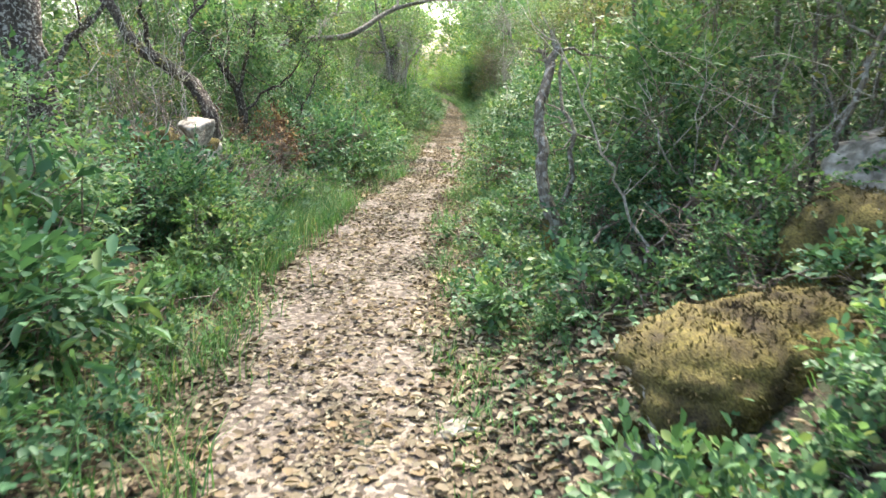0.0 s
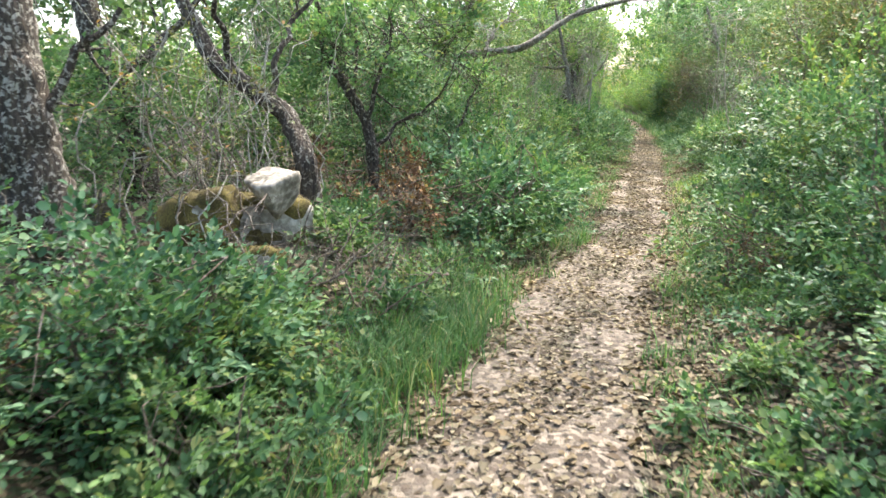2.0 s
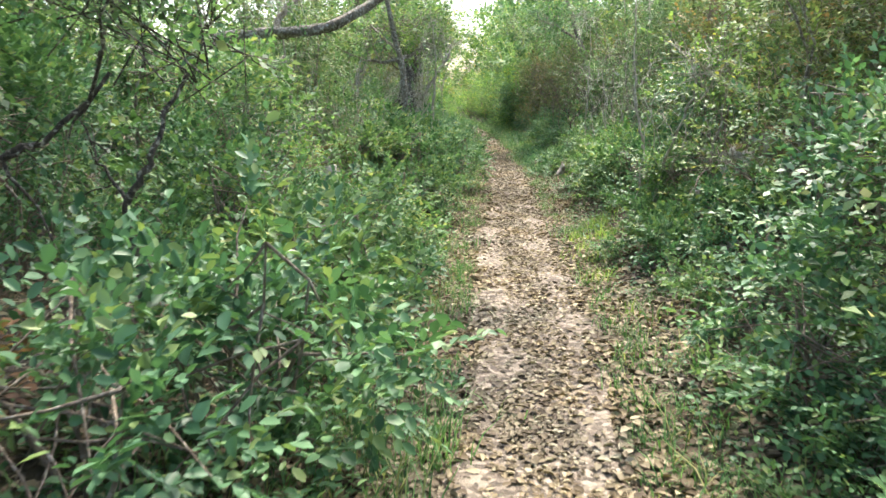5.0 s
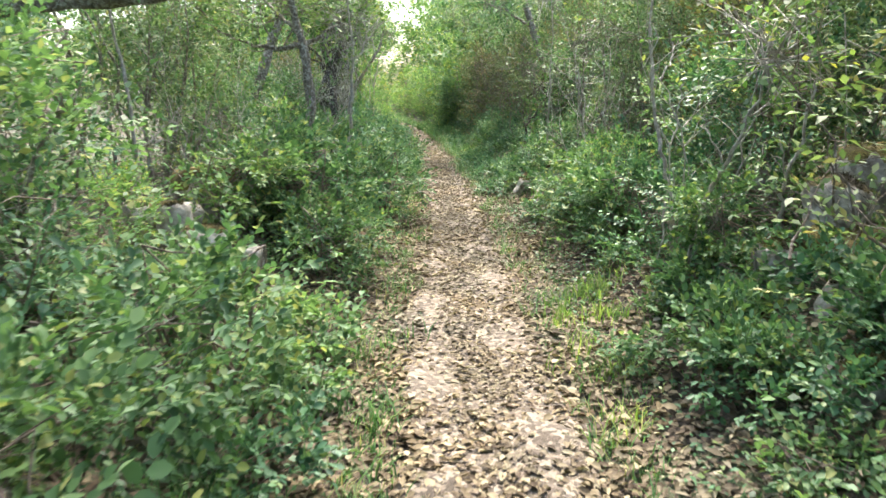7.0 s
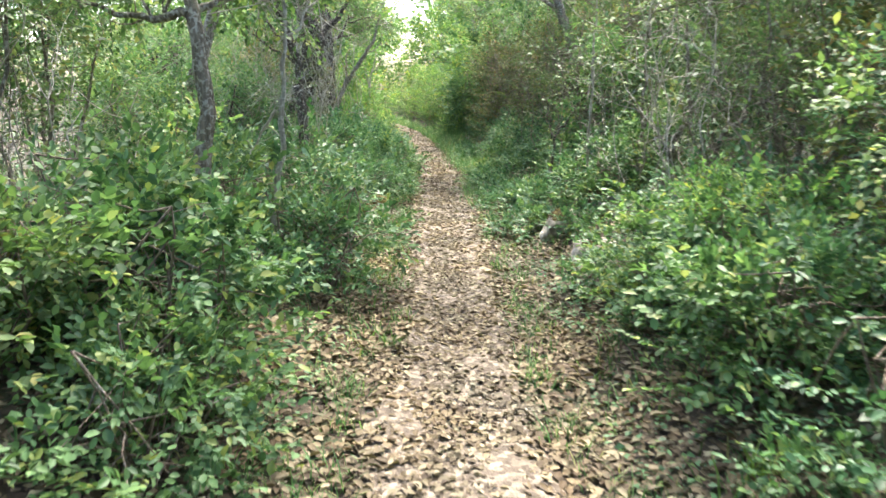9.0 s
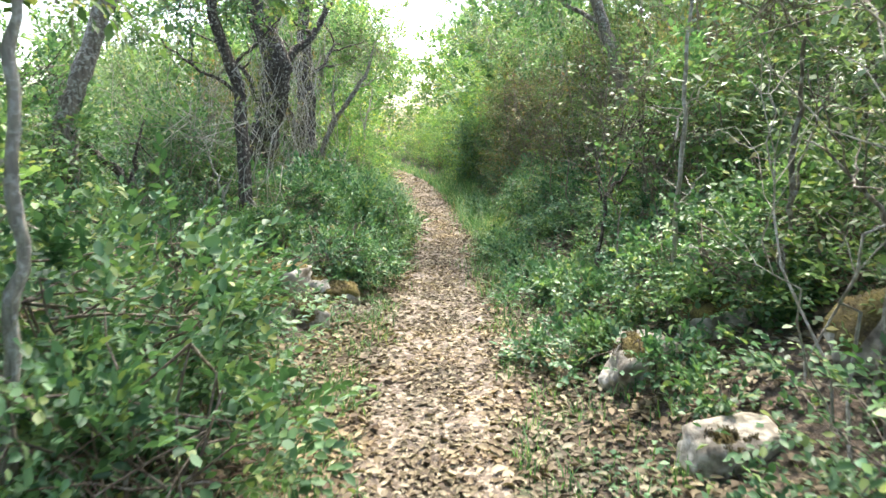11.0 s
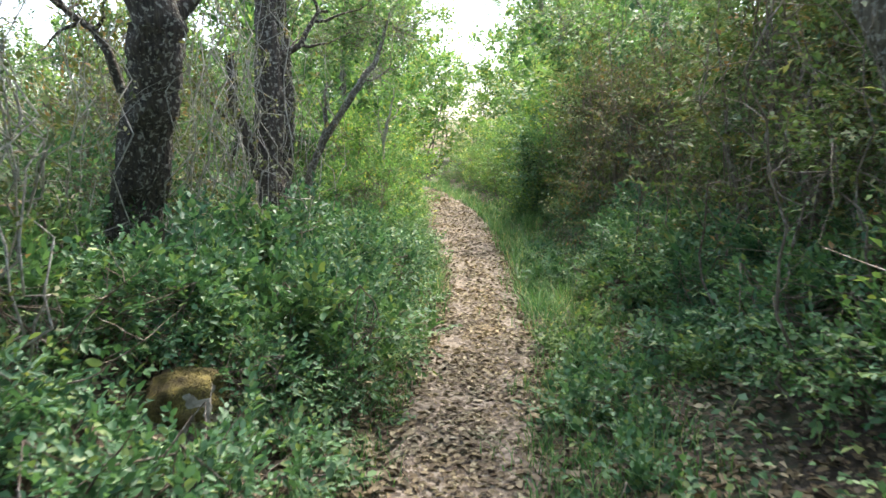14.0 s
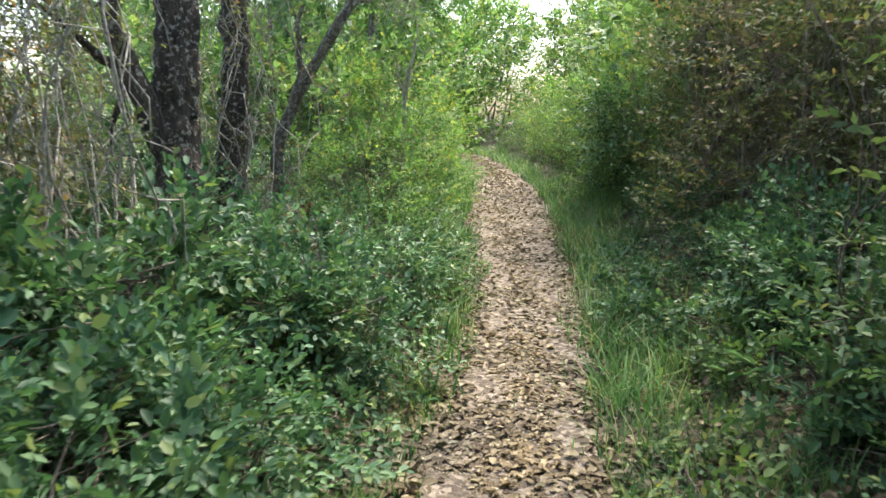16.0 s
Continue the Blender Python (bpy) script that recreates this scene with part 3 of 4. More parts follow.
CLEAR = [(-1.8, 14.8, 0.45), (-2.4, 7.0, 0.45), (-2.2, 6.3, 0.4), (1.85, 13.1, 0.4), (1.6, 12.75, 0.15), (-0.9, 20.0, 0.4), (-0.55, 19.6, 0.4), (1.0, 2.0, 0.6), (1.6, 2.4, 0.5), (-0.84, 22.6, 0.35), (1.2, 18.5, 0.35),
         (1.3, 18.0, 0.35), (-0.55, 21.2, 0.35), (1.9, 17.7, 0.3), (1.25, 19.0, 0.4), (1.95, 20.1, 0.3), (1.5, 24.3, 0.35), (-1.2, 27.5, 0.3)]
REACH = {"g": 0.52, "b": 0.5, "o": 0.47, "B": 0.85, "O": 0.9, "E": 1.1, "R": 1.05, "Y": 0.8, "D": 0.45, "h": 0.28, "s": 0.25, "T": 2, "K": 2}


def row(side, y0, y1, step, d0, d1, kinds, s0=0.85, s1=1.15):
    """A hedge-like row of mixed bushes along one edge of the path."""
    y = y0 + RNG.uniform(0, step)
    while y < y1:
        k = kinds[RNG.integers(0, len(kinds))]
        sc = RNG.uniform(s0, s1)
        d = max(RNG.uniform(d0, d1), REACH[k] * sc - 0.03)
        x = edge_left(y) - d if side == "L" else edge_right(y) + d
        if any(math.hypot(x - cx, y - cy) < cr + 0.25 * REACH[k] for cx, cy, cr in CLEAR):
            y += 0.2
            continue
        put(*KINDS[k], float(x), float(y), sc)
        y += step * RNG.uniform(0.7, 1.3)


# left of the path
row("L", 0.6, 6, 0.4, 0.3, 0.85, "hhhs", 0.8, 1.2)
row("L", 0.8, 6, 0.55, 0.95, 1.4, "bbo", 0.8, 1.05)
row("L", 1.5, 6, 0.7, 1.6, 2.4, "bbbo", 0.75, 1.05)
row("L", 6, 14, 0.7, 0.35, 0.7, "hhs", 0.8, 1.1)
row("L", 9.6, 14.2, 0.6, 0.8, 1.15, "bbo", 0.8, 1.1)
row("L", 10, 14, 0.9, 1.4, 2.2, "bboB", 0.7, 0.95)
row("L", 11, 24, 1.5, 2.5, 3.4, "OBEO", 0.75, 1.05)
row("L", 16.8, 20, 0.6, 0.55, 0.85, "bhb", 0.75, 1.0)
row("L", 16, 20, 1.0, 1.1, 1.8, "bob", 0.9, 1.2)
row("L", 20.6, 30, 0.42, 0.25, 0.65, "hhbs", 0.7, 1.0)
row("L", 22.8, 30, 0.75, 0.75, 1.3, "gb", 0.7, 0.95)
row("L", 23, 30, 1.0, 1.6, 2.4, "bbo", 0.8, 1.0)
row("L", 30, 43, 0.9, 0.8, 1.1, "bYh", 0.6, 0.9)
row("L", 3, 14, 1.1, 3.2, 4.6, "EOE", 0.85, 1.1)
row("L", 19, 29, 0.8, 2.2, 3.4, "boRB", 0.75, 1.0)
row("L", 31.5, 43, 1.1, 1.3, 2.4, "YOB", 1.0, 1.4)
row("L", 24, 44, 2.0, 3.4, 5.0, "ERO", 0.8, 1.1)
row("L", 6, 21, 3.2, 6.0, 9.0, "TTK", 0.8, 1.1)
row("L", 35, 46, 3.2, 6.0, 9.0, "TTK", 0.8, 1.1)
# right of the path
row("R", 2.8, 11, 0.5, 0.3, 0.8, "hss", 0.6, 1.0)
row("R", 11, 20, 1.0, 0.35, 0.8, "hss", 0.6, 0.9)
row("R", 3.3, 6.5, 0.5, 1.15, 1.5, "bbo", 0.65, 0.9)
row("R", 6.5, 12, 0.55, 0.6, 1.2, "sshsb", 0.75, 1.0)
row("R", 11.5, 20, 0.55, 0.85, 1.25, "bbb", 0.75, 1.0)
row("R", 3.6, 12, 0.85, 1.35, 1.75, "BBOE", 0.8, 0.95)
row("R", 14.2, 18.6, 0.95, 1.5, 2.0, "EBO", 0.7, 0.9)
row("R", 19, 23, 0.7, 1.3, 1.9, "obos", 0.7, 1.0)
row("R", 3.0, 33, 1.05, 2.3, 3.0, "EEER", 0.95, 1.2)
row("R", 19.5, 30, 0.45, 0.3, 0.75, "hhs", 0.8, 1.1)
row("R", 19.5, 30, 0.65, 1.15, 1.5, "bbb", 0.7, 1.0)
row("R", 21, 32, 0.95, 1.8, 2.2, "RROE", 0.85, 1.05)
row("R", 29.5, 43, 0.8, 0.95, 1.3, "bYb", 0.6, 0.9)
row("R", 31, 43, 1.1, 1.3, 2.2, "YYB", 0.9, 1.3)
row("R", 4, 46, 2.8, 4.0, 6.0, "KTE", 0.9, 1.1)
# single bushes
for k, x, y, sc in [("O", -2.35, 3.3, 0.8), ("D", -2.55, 5.0, 0.6), ("O", -2.4, 13.3, 1.05), ("D", -1.3, 27.7, 0.5), ("D", -1.0, 28.2, 0.4), ("o", -1.2, 15.6, 1.1), ("o", -0.95, 15.2, 0.75), ("o", -1.5, 16.1, 1.1), ("o", -1.6, 15.2, 1.0), ("Y", 1.5, 15.9, 0.55), ("o", 1.25, 15.3, 0.9), ("o", 1.3, 16.6, 0.8), ("o", -1.85, 5.3, 0.7), ("o", -1.6, 4.7, 0.7), ("C", -1.75, 2.5, 0.95), ("C", -2.0, 3.3, 1.0), ("C", 1.75, 24.5, 0.65), ("C", 1.55, 25.6, 0.6), ("C", 1.5, 24.0, 0.45), ("C", -1.15, 22.0, 0.5), ("D", -1.95, 8.35, 0.72), ("D", -2.5, 8.3, 0.85), ("D", -2.15, 9.0, 0.75), ("b", -1.45, 8.8, 1.3),
                    ("b", -1.3, 9.4, 1.25), ("b", -0.9, 14.95, 0.95), ("b", -0.75, 17.6, 1.15), ("b", -1.0, 18.3, 1.2), ("D", 0.72, 8.2, 0.5), ("o", 1.3, 7.0, 0.75),
                    ("o", 1.3, 6.2, 0.75), ("b", 1.75, 16.4, 0.95), ("b", 1.3, 16.2, 0.8), ("b", 1.4, 15.5, 0.75), ("R", 1.95, 28.4, 0.95), ("R", 2.1, 29.6, 0.95), ("Y", -1.5, 30.8, 1.2), ("Y", -1.3, 32.2, 1.0),
                    ("b", 1.0, 4.0, 0.85), ("b", 1.35, 3.6, 0.85), ("Y", -1.15, 28.9, 0.7), ("Y", -1.1, 30.0, 0.75), ("s", 1.22, 1.5, 0.8), ("h", 1.35, 1.62, 0.8), ("s", 1.5, 1.8, 1.0), ("o", 1.75, 1.95, 0.45), ("h", 1.5, 2.2, 0.9), ("s", 1.05, 1.35, 0.7), ("b", 1.45, 2.9, 0.7), ("b", 1.25, 2.6, 0.5), ("Y", 1.25, 32.6, 0.9), ("Y", 1.15, 34.5, 1.0), ("Y", 0.9, 36.5, 1.0), ("E", 2.1, 3.4, 0.8),
                    ("E", 2.7, 1.9, 0.9), ("K", 4.6, 1.0, 0.8), ("B", -2.9, 3.4, 0.8), ("O", -3.6, 4.6, 0.8), ("B", -3.0, 11.0, 1.0), ("b", -1.9, 11.4, 1.1), ("Y", -2.2, 14.0, 0.5), ("O", -3.7, 13.9, 0.95), ("g", -1.15, 23.4, 0.8), ("g", -0.7, 23.7, 0.75), ("g", -1.45, 22.9, 0.8), ("g", -0.7, 24.4, 0.85), ("g", -1.15, 24.8, 0.9), ("g", -0.72, 25.2, 0.8),
                    ("g", -1.3, 25.6, 0.9), ("g", -0.8, 26.1, 0.85), ("g", -1.1, 24.0, 0.85), ("b", -1.25, 21.9, 0.7), ("h", -0.75, 22.2, 1.0), ("h", -0.6, 21.8, 0.9), ("D", -1.25, 21.35, 0.45), ("g", -1.5, 23.9, 0.9), ("B", -2.6, 23.3, 0.8)]:
    put(*KINDS[k], x, y, sc)
for kinds, x0, x1, y0, y1, n in [("shs", -2.0, -0.85, 12.5, 14.3, 16), ("hshs", 0.85, 1.9, 11.9, 13.6, 18), ("sshh", 0.85, 2.0, 6.8, 10.2, 24), ("hhs", -3.1, -2.0, 7.4, 9.0, 12), ("sshs", 0.35, 0.9, 3.5, 6.5, 12), ("hs", -1.9, -0.6, 20.5, 21.3, 7), ("hsb", -2.8, -1.5, 18.8, 21.6, 15), ("shh", 1.0, 1.9, 21.0, 25.0, 14), ("hs", 0.7, 1.2, 0.6, 1.5, 6),
                                 ("hsbh", -2.2, -1.0, 20.6, 22.3, 14), ("hhs", -2.3, -1.5, 5.9, 7.6, 10), ("hsb", -1.9, -1.0, 15.2, 16.6, 9), ("hh", 0.75, 1.3, 2.7, 3.4, 4), ("hs", 0.5, 0.9, 0.9, 1.6, 4),
                                 ("hbs", -3.2, -2.0, 2.0, 5.5, 14), ("hsb", -3.2, -1.8, 23.0, 28.0, 18), ("hs", 1.2, 2.2, 19.0, 23.0, 12), ("hsbh", 1.25, 2.0, 11.6, 14.0, 13), ("hsbh", 1.5, 2.3, 23.2, 27.0, 16), ("hsh", 0.9, 1.5, 17.0, 19.6, 7)]:
    for _ in range(n):
        put(*KINDS[kinds[RNG.integers(0, len(kinds))]], float(RNG.uniform(x0, x1)), float(RNG.uniform(y0, y1)), RNG.uniform(0.7, 1.1))
# the wood behind, on all sides
for y in np.arange(-4, 60, 5.0):
    for x0 in (-13, 9):
        if x0 > 0 or y < 16 or y > 34:
            put(*KINDS["TK"[RNG.integers(0, 2)]], float(x0 + RNG.uniform(-1.5, 1.5)), float(y + RNG.uniform(-1.5, 1.5)), RNG.uniform(0.9, 1.3))
for y in np.arange(-6, 58, 6.5):
    for x0 in (-19, 15, 22):
        if x0 > 0 or y < 14 or y > 36:
            put(*KINDS["TK"[RNG.integers(0, 2)]], float(x0 + RNG.uniform(-2.5, 2.5)), float(y + RNG.uniform(-2.5, 2.5)), RNG.uniform(1.0, 1.5))
for x in np.arange(-8, 10, 4.0):
    put(*KINDS["TK"[RNG.integers(0, 2)]], float(x), float(RNG.uniform(-8, -6)), RNG.uniform(0.9, 1.2))
for k, x, y, sc in [("T", -9, 49, 1.1), ("T", -6.5, 46, 1.0), ("L", -4.4, 47, 0.95), ("L", -2.4, 48, 1.05), ("L", -0.4, 49, 0.42), ("L", 1.2, 48, 1.05), ("L", 2.6, 45, 1.0), ("T", 4.5, 48, 1.2), ("T", 7.5, 48, 1.2),
                    ("T", -12, 54, 1.3), ("L", 2.3, 40.5, 0.75), ("L", -5.0, 42.5, 0.9), ("L", -2.7, 45, 0.85), ("L", 1.4, 43.5, 0.75), ("L", -3.4, 44.5, 0.9), ("L", 2.0, 51, 1.2), ("L", -3.3, 38.5, 0.95), ("T", 2.8, 38.0, 1.1), ("T", 2.6, 33.0, 0.95), ("T", -3.2, 34.0, 0.9), ("T", 3.4, 37.0, 0.8), ("T", -3.9, 36.5, 0.8), ("T", 3.2, 30.5, 0.72), ("K", 3.4, 26.0, 0.72),
                    ("K", 3.6, 21.0, 0.7), ("T", -3.6, 31.5, 0.72), ("K", 3.8, 15.0, 0.75), ("T", 3.6, 9.0, 0.75), ("L", -2.3, 52, 1.1), ("L", -0.3, 51, 0.92), ("L", -5.2, 52, 1.7), ("L", -8.5, 50, 1.8), ("L", 3.4, 53, 1.8), ("L", 7.0, 51, 1.9), ("T", -13, 48, 1.9), ("T", 12, 48, 1.9), ("T", -4.2, 19.0, 0.8), ("T", -4.4, 12.5, 0.75)]:
    put(*KINDS[k], x, y, sc)


# ---- trees, saplings and dead wood in their places ----
def on(x, y, up=0.0):
    return (x, y, float(height(x, y)) + up)


# crowns centred 5 m up or higher are unseen, added to shade the path
tree("oak_tree", "old oak with dark bark mottled by pale lichen", [on(-3.4, 6.2, -0.1), (-3.45, 6.2, 0.9), (-3.58, 6.2, 1.65), (-3.6, 6.25, 3.0), (-3.4, 6.3, 4.6)], [0.19, 0.165, 0.16, 0.13, 0.08],
     [((-3.5, 6.2, 1.2), (-3.05, 6.5, 1.9), 0.04), ((-3.6, 6.25, 2.6), (-2.6, 6.9, 4.0), 0.06)], [((-3.2, 6.4, 4.6), (1.8, 1.8, 0.9), 320), ((-1.2, 5.6, 5.2), (1.9, 2.6, 0.8), 420)], 0.1, 0.55, LEAF_OAK, BARK_LICHEN, 301)
tree("oak_tree", "leaning oak with dark lichen-spotted bark", [on(-4.3, 8.3, -0.1), (-4.4, 8.3, 1.2), (-4.62, 8.3, 1.9), (-5.0, 8.4, 3.2)], [0.15, 0.12, 0.11, 0.07],
     [((-4.5, 8.3, 1.6), (-3.8, 8.8, 2.4), 0.05)], [((-4.6, 8.8, 4.2), (1.6, 1.6, 0.9), 280), ((-1.8, 9.6, 5.0), (2.0, 2.2, 0.8), 400)], 0.1, 0.55, LEAF_OAK, BARK_LICHEN, 302)
tree("oak_tree", "crooked oak bending low over mossy stones", [on(-2.45, 7.75, -0.1), (-2.52, 7.75, 0.95), (-2.74, 7.95, 1.28), (-3.33, 8.0, 1.65), (-3.67, 8.1, 2.19), (-3.9, 8.2, 3.1)], [0.085, 0.075, 0.07, 0.06, 0.05, 0.03],
     [((-2.9, 8.0, 1.4), (-2.6, 8.6, 2.5), 0.03), ((-3.2, 8.0, 1.6), (-3.0, 7.4, 2.5), 0.03)], [((-3.4, 8.5, 3.0), (1.0, 1.0, 0.7), 220)], 0.07, 0.55, LEAF_OAK, BARK, 303)
tree("oak_tree", "bushy young oak with dark stem and yellow-green leaves", [on(-2.7, 9.85, -0.1), (-2.75, 9.8, 1.1), (-2.93, 9.8, 1.45), (-3.16, 9.8, 1.75), (-3.3, 9.9, 2.6)], [0.06, 0.05, 0.045, 0.04, 0.02],
     [((-2.75, 9.8, 1.1), (-2.5, 9.9, 2.2), 0.03), ((-2.9, 9.8, 1.4), (-2.9, 10.0, 2.4), 0.025), ((-2.73, 9.8, 0.8), (-2.0, 10.1, 1.5), 0.025)],
     [((-2.7, 9.7, 1.9), (0.95, 0.9, 0.75), 420), ((-2.1, 10.6, 2.2), (0.8, 0.9, 0.7), 260)], 0.06, 0.6, LEAF_OAK, BARK, 304)
tree("oak_tree", "oak with a long grey limb arching over the path", [on(-3.9, 14.6, -0.1), (-3.7, 14.7, 1.2), (-3.2, 15.0, 1.98), (-2.5, 15.2, 2.08), (-1.93, 15.15, 2.13), (-1.1, 15.8, 2.72), (-0.35, 16.0, 2.92), (0.15, 16.05, 2.93)],
     [0.11, 0.085, 0.068, 0.06, 0.056, 0.042, 0.03, 0.014], [((-1.1, 15.8, 2.72), (-0.9, 16.6, 3.4), 0.03), ((-0.35, 16.0, 2.92), (0.5, 16.8, 3.0), 0.02), ((-2.5, 15.2, 2.04), (-2.2, 16.2, 3.0), 0.04)],
     [((-0.7, 17.0, 3.45), (1.1, 1.2, 0.62), 320), ((-2.6, 16.2, 3.5), (1.2, 1.3, 0.8), 300), ((-0.6, 13.4, 5.0), (2.2, 2.2, 0.8), 420), ((0.4, 19.0, 3.25), (1.3, 1.1, 0.65), 330)], 0.07, 0.58, LEAF_OAK, BARK_GREY, 305)
tree("oak_tree", "slender oak forking into level limbs", [on(-1.4, 17.0, -0.1), (-1.32, 17.0, 0.9), (-1.25, 17.0, 1.3), (-1.3, 17.05, 1.75), (-1.42, 17.2, 2.1), (-1.6, 17.3, 3.0)], [0.065, 0.05, 0.045, 0.04, 0.035, 0.02],
     [((-1.35, 17.1, 1.85), (-2.1, 17.3, 1.98), 0.03), ((-1.35, 17.1, 1.85), (-0.95, 17.5, 2.1), 0.028), ((-1.4, 17.2, 2.0), (-1.9, 18.0, 2.6), 0.025)],
     [((-1.7, 17.6, 2.35), (0.9, 0.9, 0.55), 260), ((-1.2, 18.4, 2.5), (0.8, 0.9, 0.6), 220)], 0.06, 0.58, LEAF_OAK, BARK_GREY, 306)
tree("sapling", "pale straight sapling with sparse leaves", [on(-1.02, 17.5, -0.1), (-1.0, 17.5, 0.74), (-0.96, 17.5, 1.2), (-0.9, 17.5, 1.8), (-0.95, 17.55, 2.6)], [0.023, 0.02, 0.018, 0.014, 0.008],
     [((-0.95, 17.5, 1.3), (-1.15, 17.6, 1.0), 0.012), ((-0.9, 17.5, 1.75), (-0.6, 17.9, 2.2), 0.012)], [((-0.85, 17.7, 2.1), (0.5, 0.5, 0.5), 90)], 0.06, 0.55, LEAF_OAK, BARK_PALE, 307)
tree("oak_tree", "thin dark tree wound with dry creepers", [on(-1.5, 22.2, -0.1), (-1.49, 22.2, 0.9), (-1.56, 22.4, 1.77), (-1.78, 22.4, 2.42), (-1.8, 22.5, 3.4)], [0.07, 0.06, 0.055, 0.05, 0.03],
     [((-1.6, 22.4, 2.0), (-1.2, 22.7, 2.5), 0.02), ((-1.55, 22.4, 1.7), (-2.1, 22.0, 2.2), 0.02)], [((-1.9, 22.9, 2.9), (0.9, 0.9, 0.6), 200)], 0.065, 0.5, LEAF_BLUE, BARK, 308)
tree("cork_oak", "thick old oak with rough dark bark and pale patches", [on(-1.98, 24.75, -0.1), (-1.92, 24.65, 1.1), (-1.66, 24.42, 1.76), (-1.58, 24.35, 2.2), (-1.85, 24.3, 3.0), (-1.9, 24.4, 4.2)], [0.21, 0.17, 0.155, 0.15, 0.12, 0.08],
     [((-1.6, 24.4, 2.1), (-1.0, 24.9, 3.4), 0.06), ((-1.7, 24.45, 1.7), (-2.3, 24.3, 2.5), 0.04)], [((-1.9, 24.9, 4.4), (1.4, 1.4, 0.9), 320), ((-0.6, 22.6, 5.6), (2.2, 2.2, 0.8), 420)], 0.09, 0.55, LEAF_OAK, BARK, 309)
tree("cork_oak", "twin-stemmed old oak with fissured dark bark", [on(-1.56, 26.65, -0.1), (-1.62, 26.68, 0.9), (-1.68, 26.8, 1.4), (-1.66, 26.85, 2.05), (-1.7, 26.9, 3.4)], [0.17, 0.14, 0.13, 0.12, 0.08],
     [((-1.66, 26.7, 1.1), (-1.98, 26.6, 2.3), 0.09), ((-1.67, 26.85, 2.0), (-1.2, 27.3, 2.8), 0.05)], [((-2.0, 27.0, 4.0), (1.2, 1.2, 0.8), 320), ((0.2, 26.4, 5.9), (2.0, 1.6, 0.7), 320)], 0.09, 0.55, LEAF_OAK, BARK, 310)
tree("oak_tree", "leaning young oak reaching towards the light", [on(-1.72, 28.3, -0.1), (-1.66, 28.2, 1.2), (-1.45, 28.2, 1.62), (-1.07, 28.15, 2.15), (-0.9, 28.3, 2.45), (-0.75, 28.5, 3.0)], [0.05, 0.045, 0.04, 0.034, 0.028, 0.012],
     [((-1.5, 28.2, 1.55), (-1.42, 28.2, 2.2), 0.035), ((-1.07, 28.15, 2.15), (-0.6, 28.6, 2.5), 0.015)], [((-0.95, 28.6, 2.85), (0.65, 0.7, 0.5), 240), ((-1.5, 29.0, 2.9), (0.8, 0.9, 0.7), 260), ((-1.0, 30.6, 3.4), (0.8, 1.0, 0.8), 300)], 0.055, 0.58, LEAF_OAK, BARK_GREY, 311)
tree("oak_tree", "old oak trunk behind hanging creepers", [on(-1.95, 27.9, -0.1), (-1.85, 27.9, 1.4), (-1.82, 27.9, 2.0), (-1.9, 28.0, 3.4)], [0.12, 0.1, 0.09, 0.06], [((-1.85, 27.9, 1.9), (-2.3, 28.4, 3.0), 0.05)],
     [((-2.1, 28.4, 3.5), (1.2, 1.2, 0.8), 260)], 0.07, 0.55, LEAF_OAK, BARK, 312)
tree("sapling", "forked white sapling bare of leaves", [on(-1.2, 30.2, -0.1), (-1.16, 30.25, 1.0), (-1.13, 30.3, 1.5), (-1.03, 30.2, 1.8), (-0.95, 30.2, 2.3)], [0.025, 0.022, 0.02, 0.016, 0.008],
     [((-1.13, 30.3, 1.5), (-1.2, 30.35, 2.2), 0.013), ((-1.13, 30.3, 1.6), (-0.85, 30.4, 2.1), 0.012)], [((-1.2, 30.9, 2.6), (0.5, 0.5, 0.3), 40)], 0.05, 0.55, LEAF_BRIGHT, BARK_PALE, 313)
tree("oak_tree", "oak crown leaning over the path", [on(2.6, 23.5, -0.1), (2.4, 23.5, 1.5), (2.0, 23.6, 2.6), (1.7, 23.8, 3.6)], [0.09, 0.08, 0.06, 0.03], [((2.0, 23.6, 2.6), (1.2, 24.4, 3.2), 0.03)],
     [((1.75, 24.4, 3.2), (1.1, 1.6, 0.85), 420), ((1.9, 28.4, 3.1), (1.0, 1.5, 0.9), 330), ((1.5, 31.2, 3.5), (0.95, 1.3, 0.9), 330)], 0.06, 0.58, LEAF_OAK, BARK_GREY, 314)
tree("oak_tree", "tall oak with a hanging leafy crown", [on(-2.6, 21.0, -0.1), (-2.5, 21.1, 1.5), (-2.2, 21.4, 2.6), (-1.8, 21.8, 3.4)], [0.09, 0.08, 0.06, 0.03], [((-2.2, 21.4, 2.6), (-1.3, 22.2, 2.8), 0.03)],
     [((-1.3, 22.2, 2.9), (0.7, 1.0, 0.6), 260), ((-2.4, 20.2, 2.9), (1.0, 1.2, 0.8), 220)], 0.06, 0.58, LEAF_OAK, BARK_GREY, 315)
tree("tall_oak", "tall oak on the verge with a full bright crown", [on(-2.6, 34.5, -0.1), (-2.6, 34.6, 2.0), (-2.5, 34.8, 4.0)], [0.1, 0.08, 0.04], [((-2.6, 34.6, 2.0), (-1.8, 35.2, 3.6), 0.04)],
     [((-2.4, 34.8, 3.5), (1.4, 1.6, 1.4), 460), ((-1.15, 36.2, 4.3), (1.1, 1.4, 0.9), 320)], 0.08, 0.58, LEAF_BRIGHT, BARK_GREY, 316, "tree")
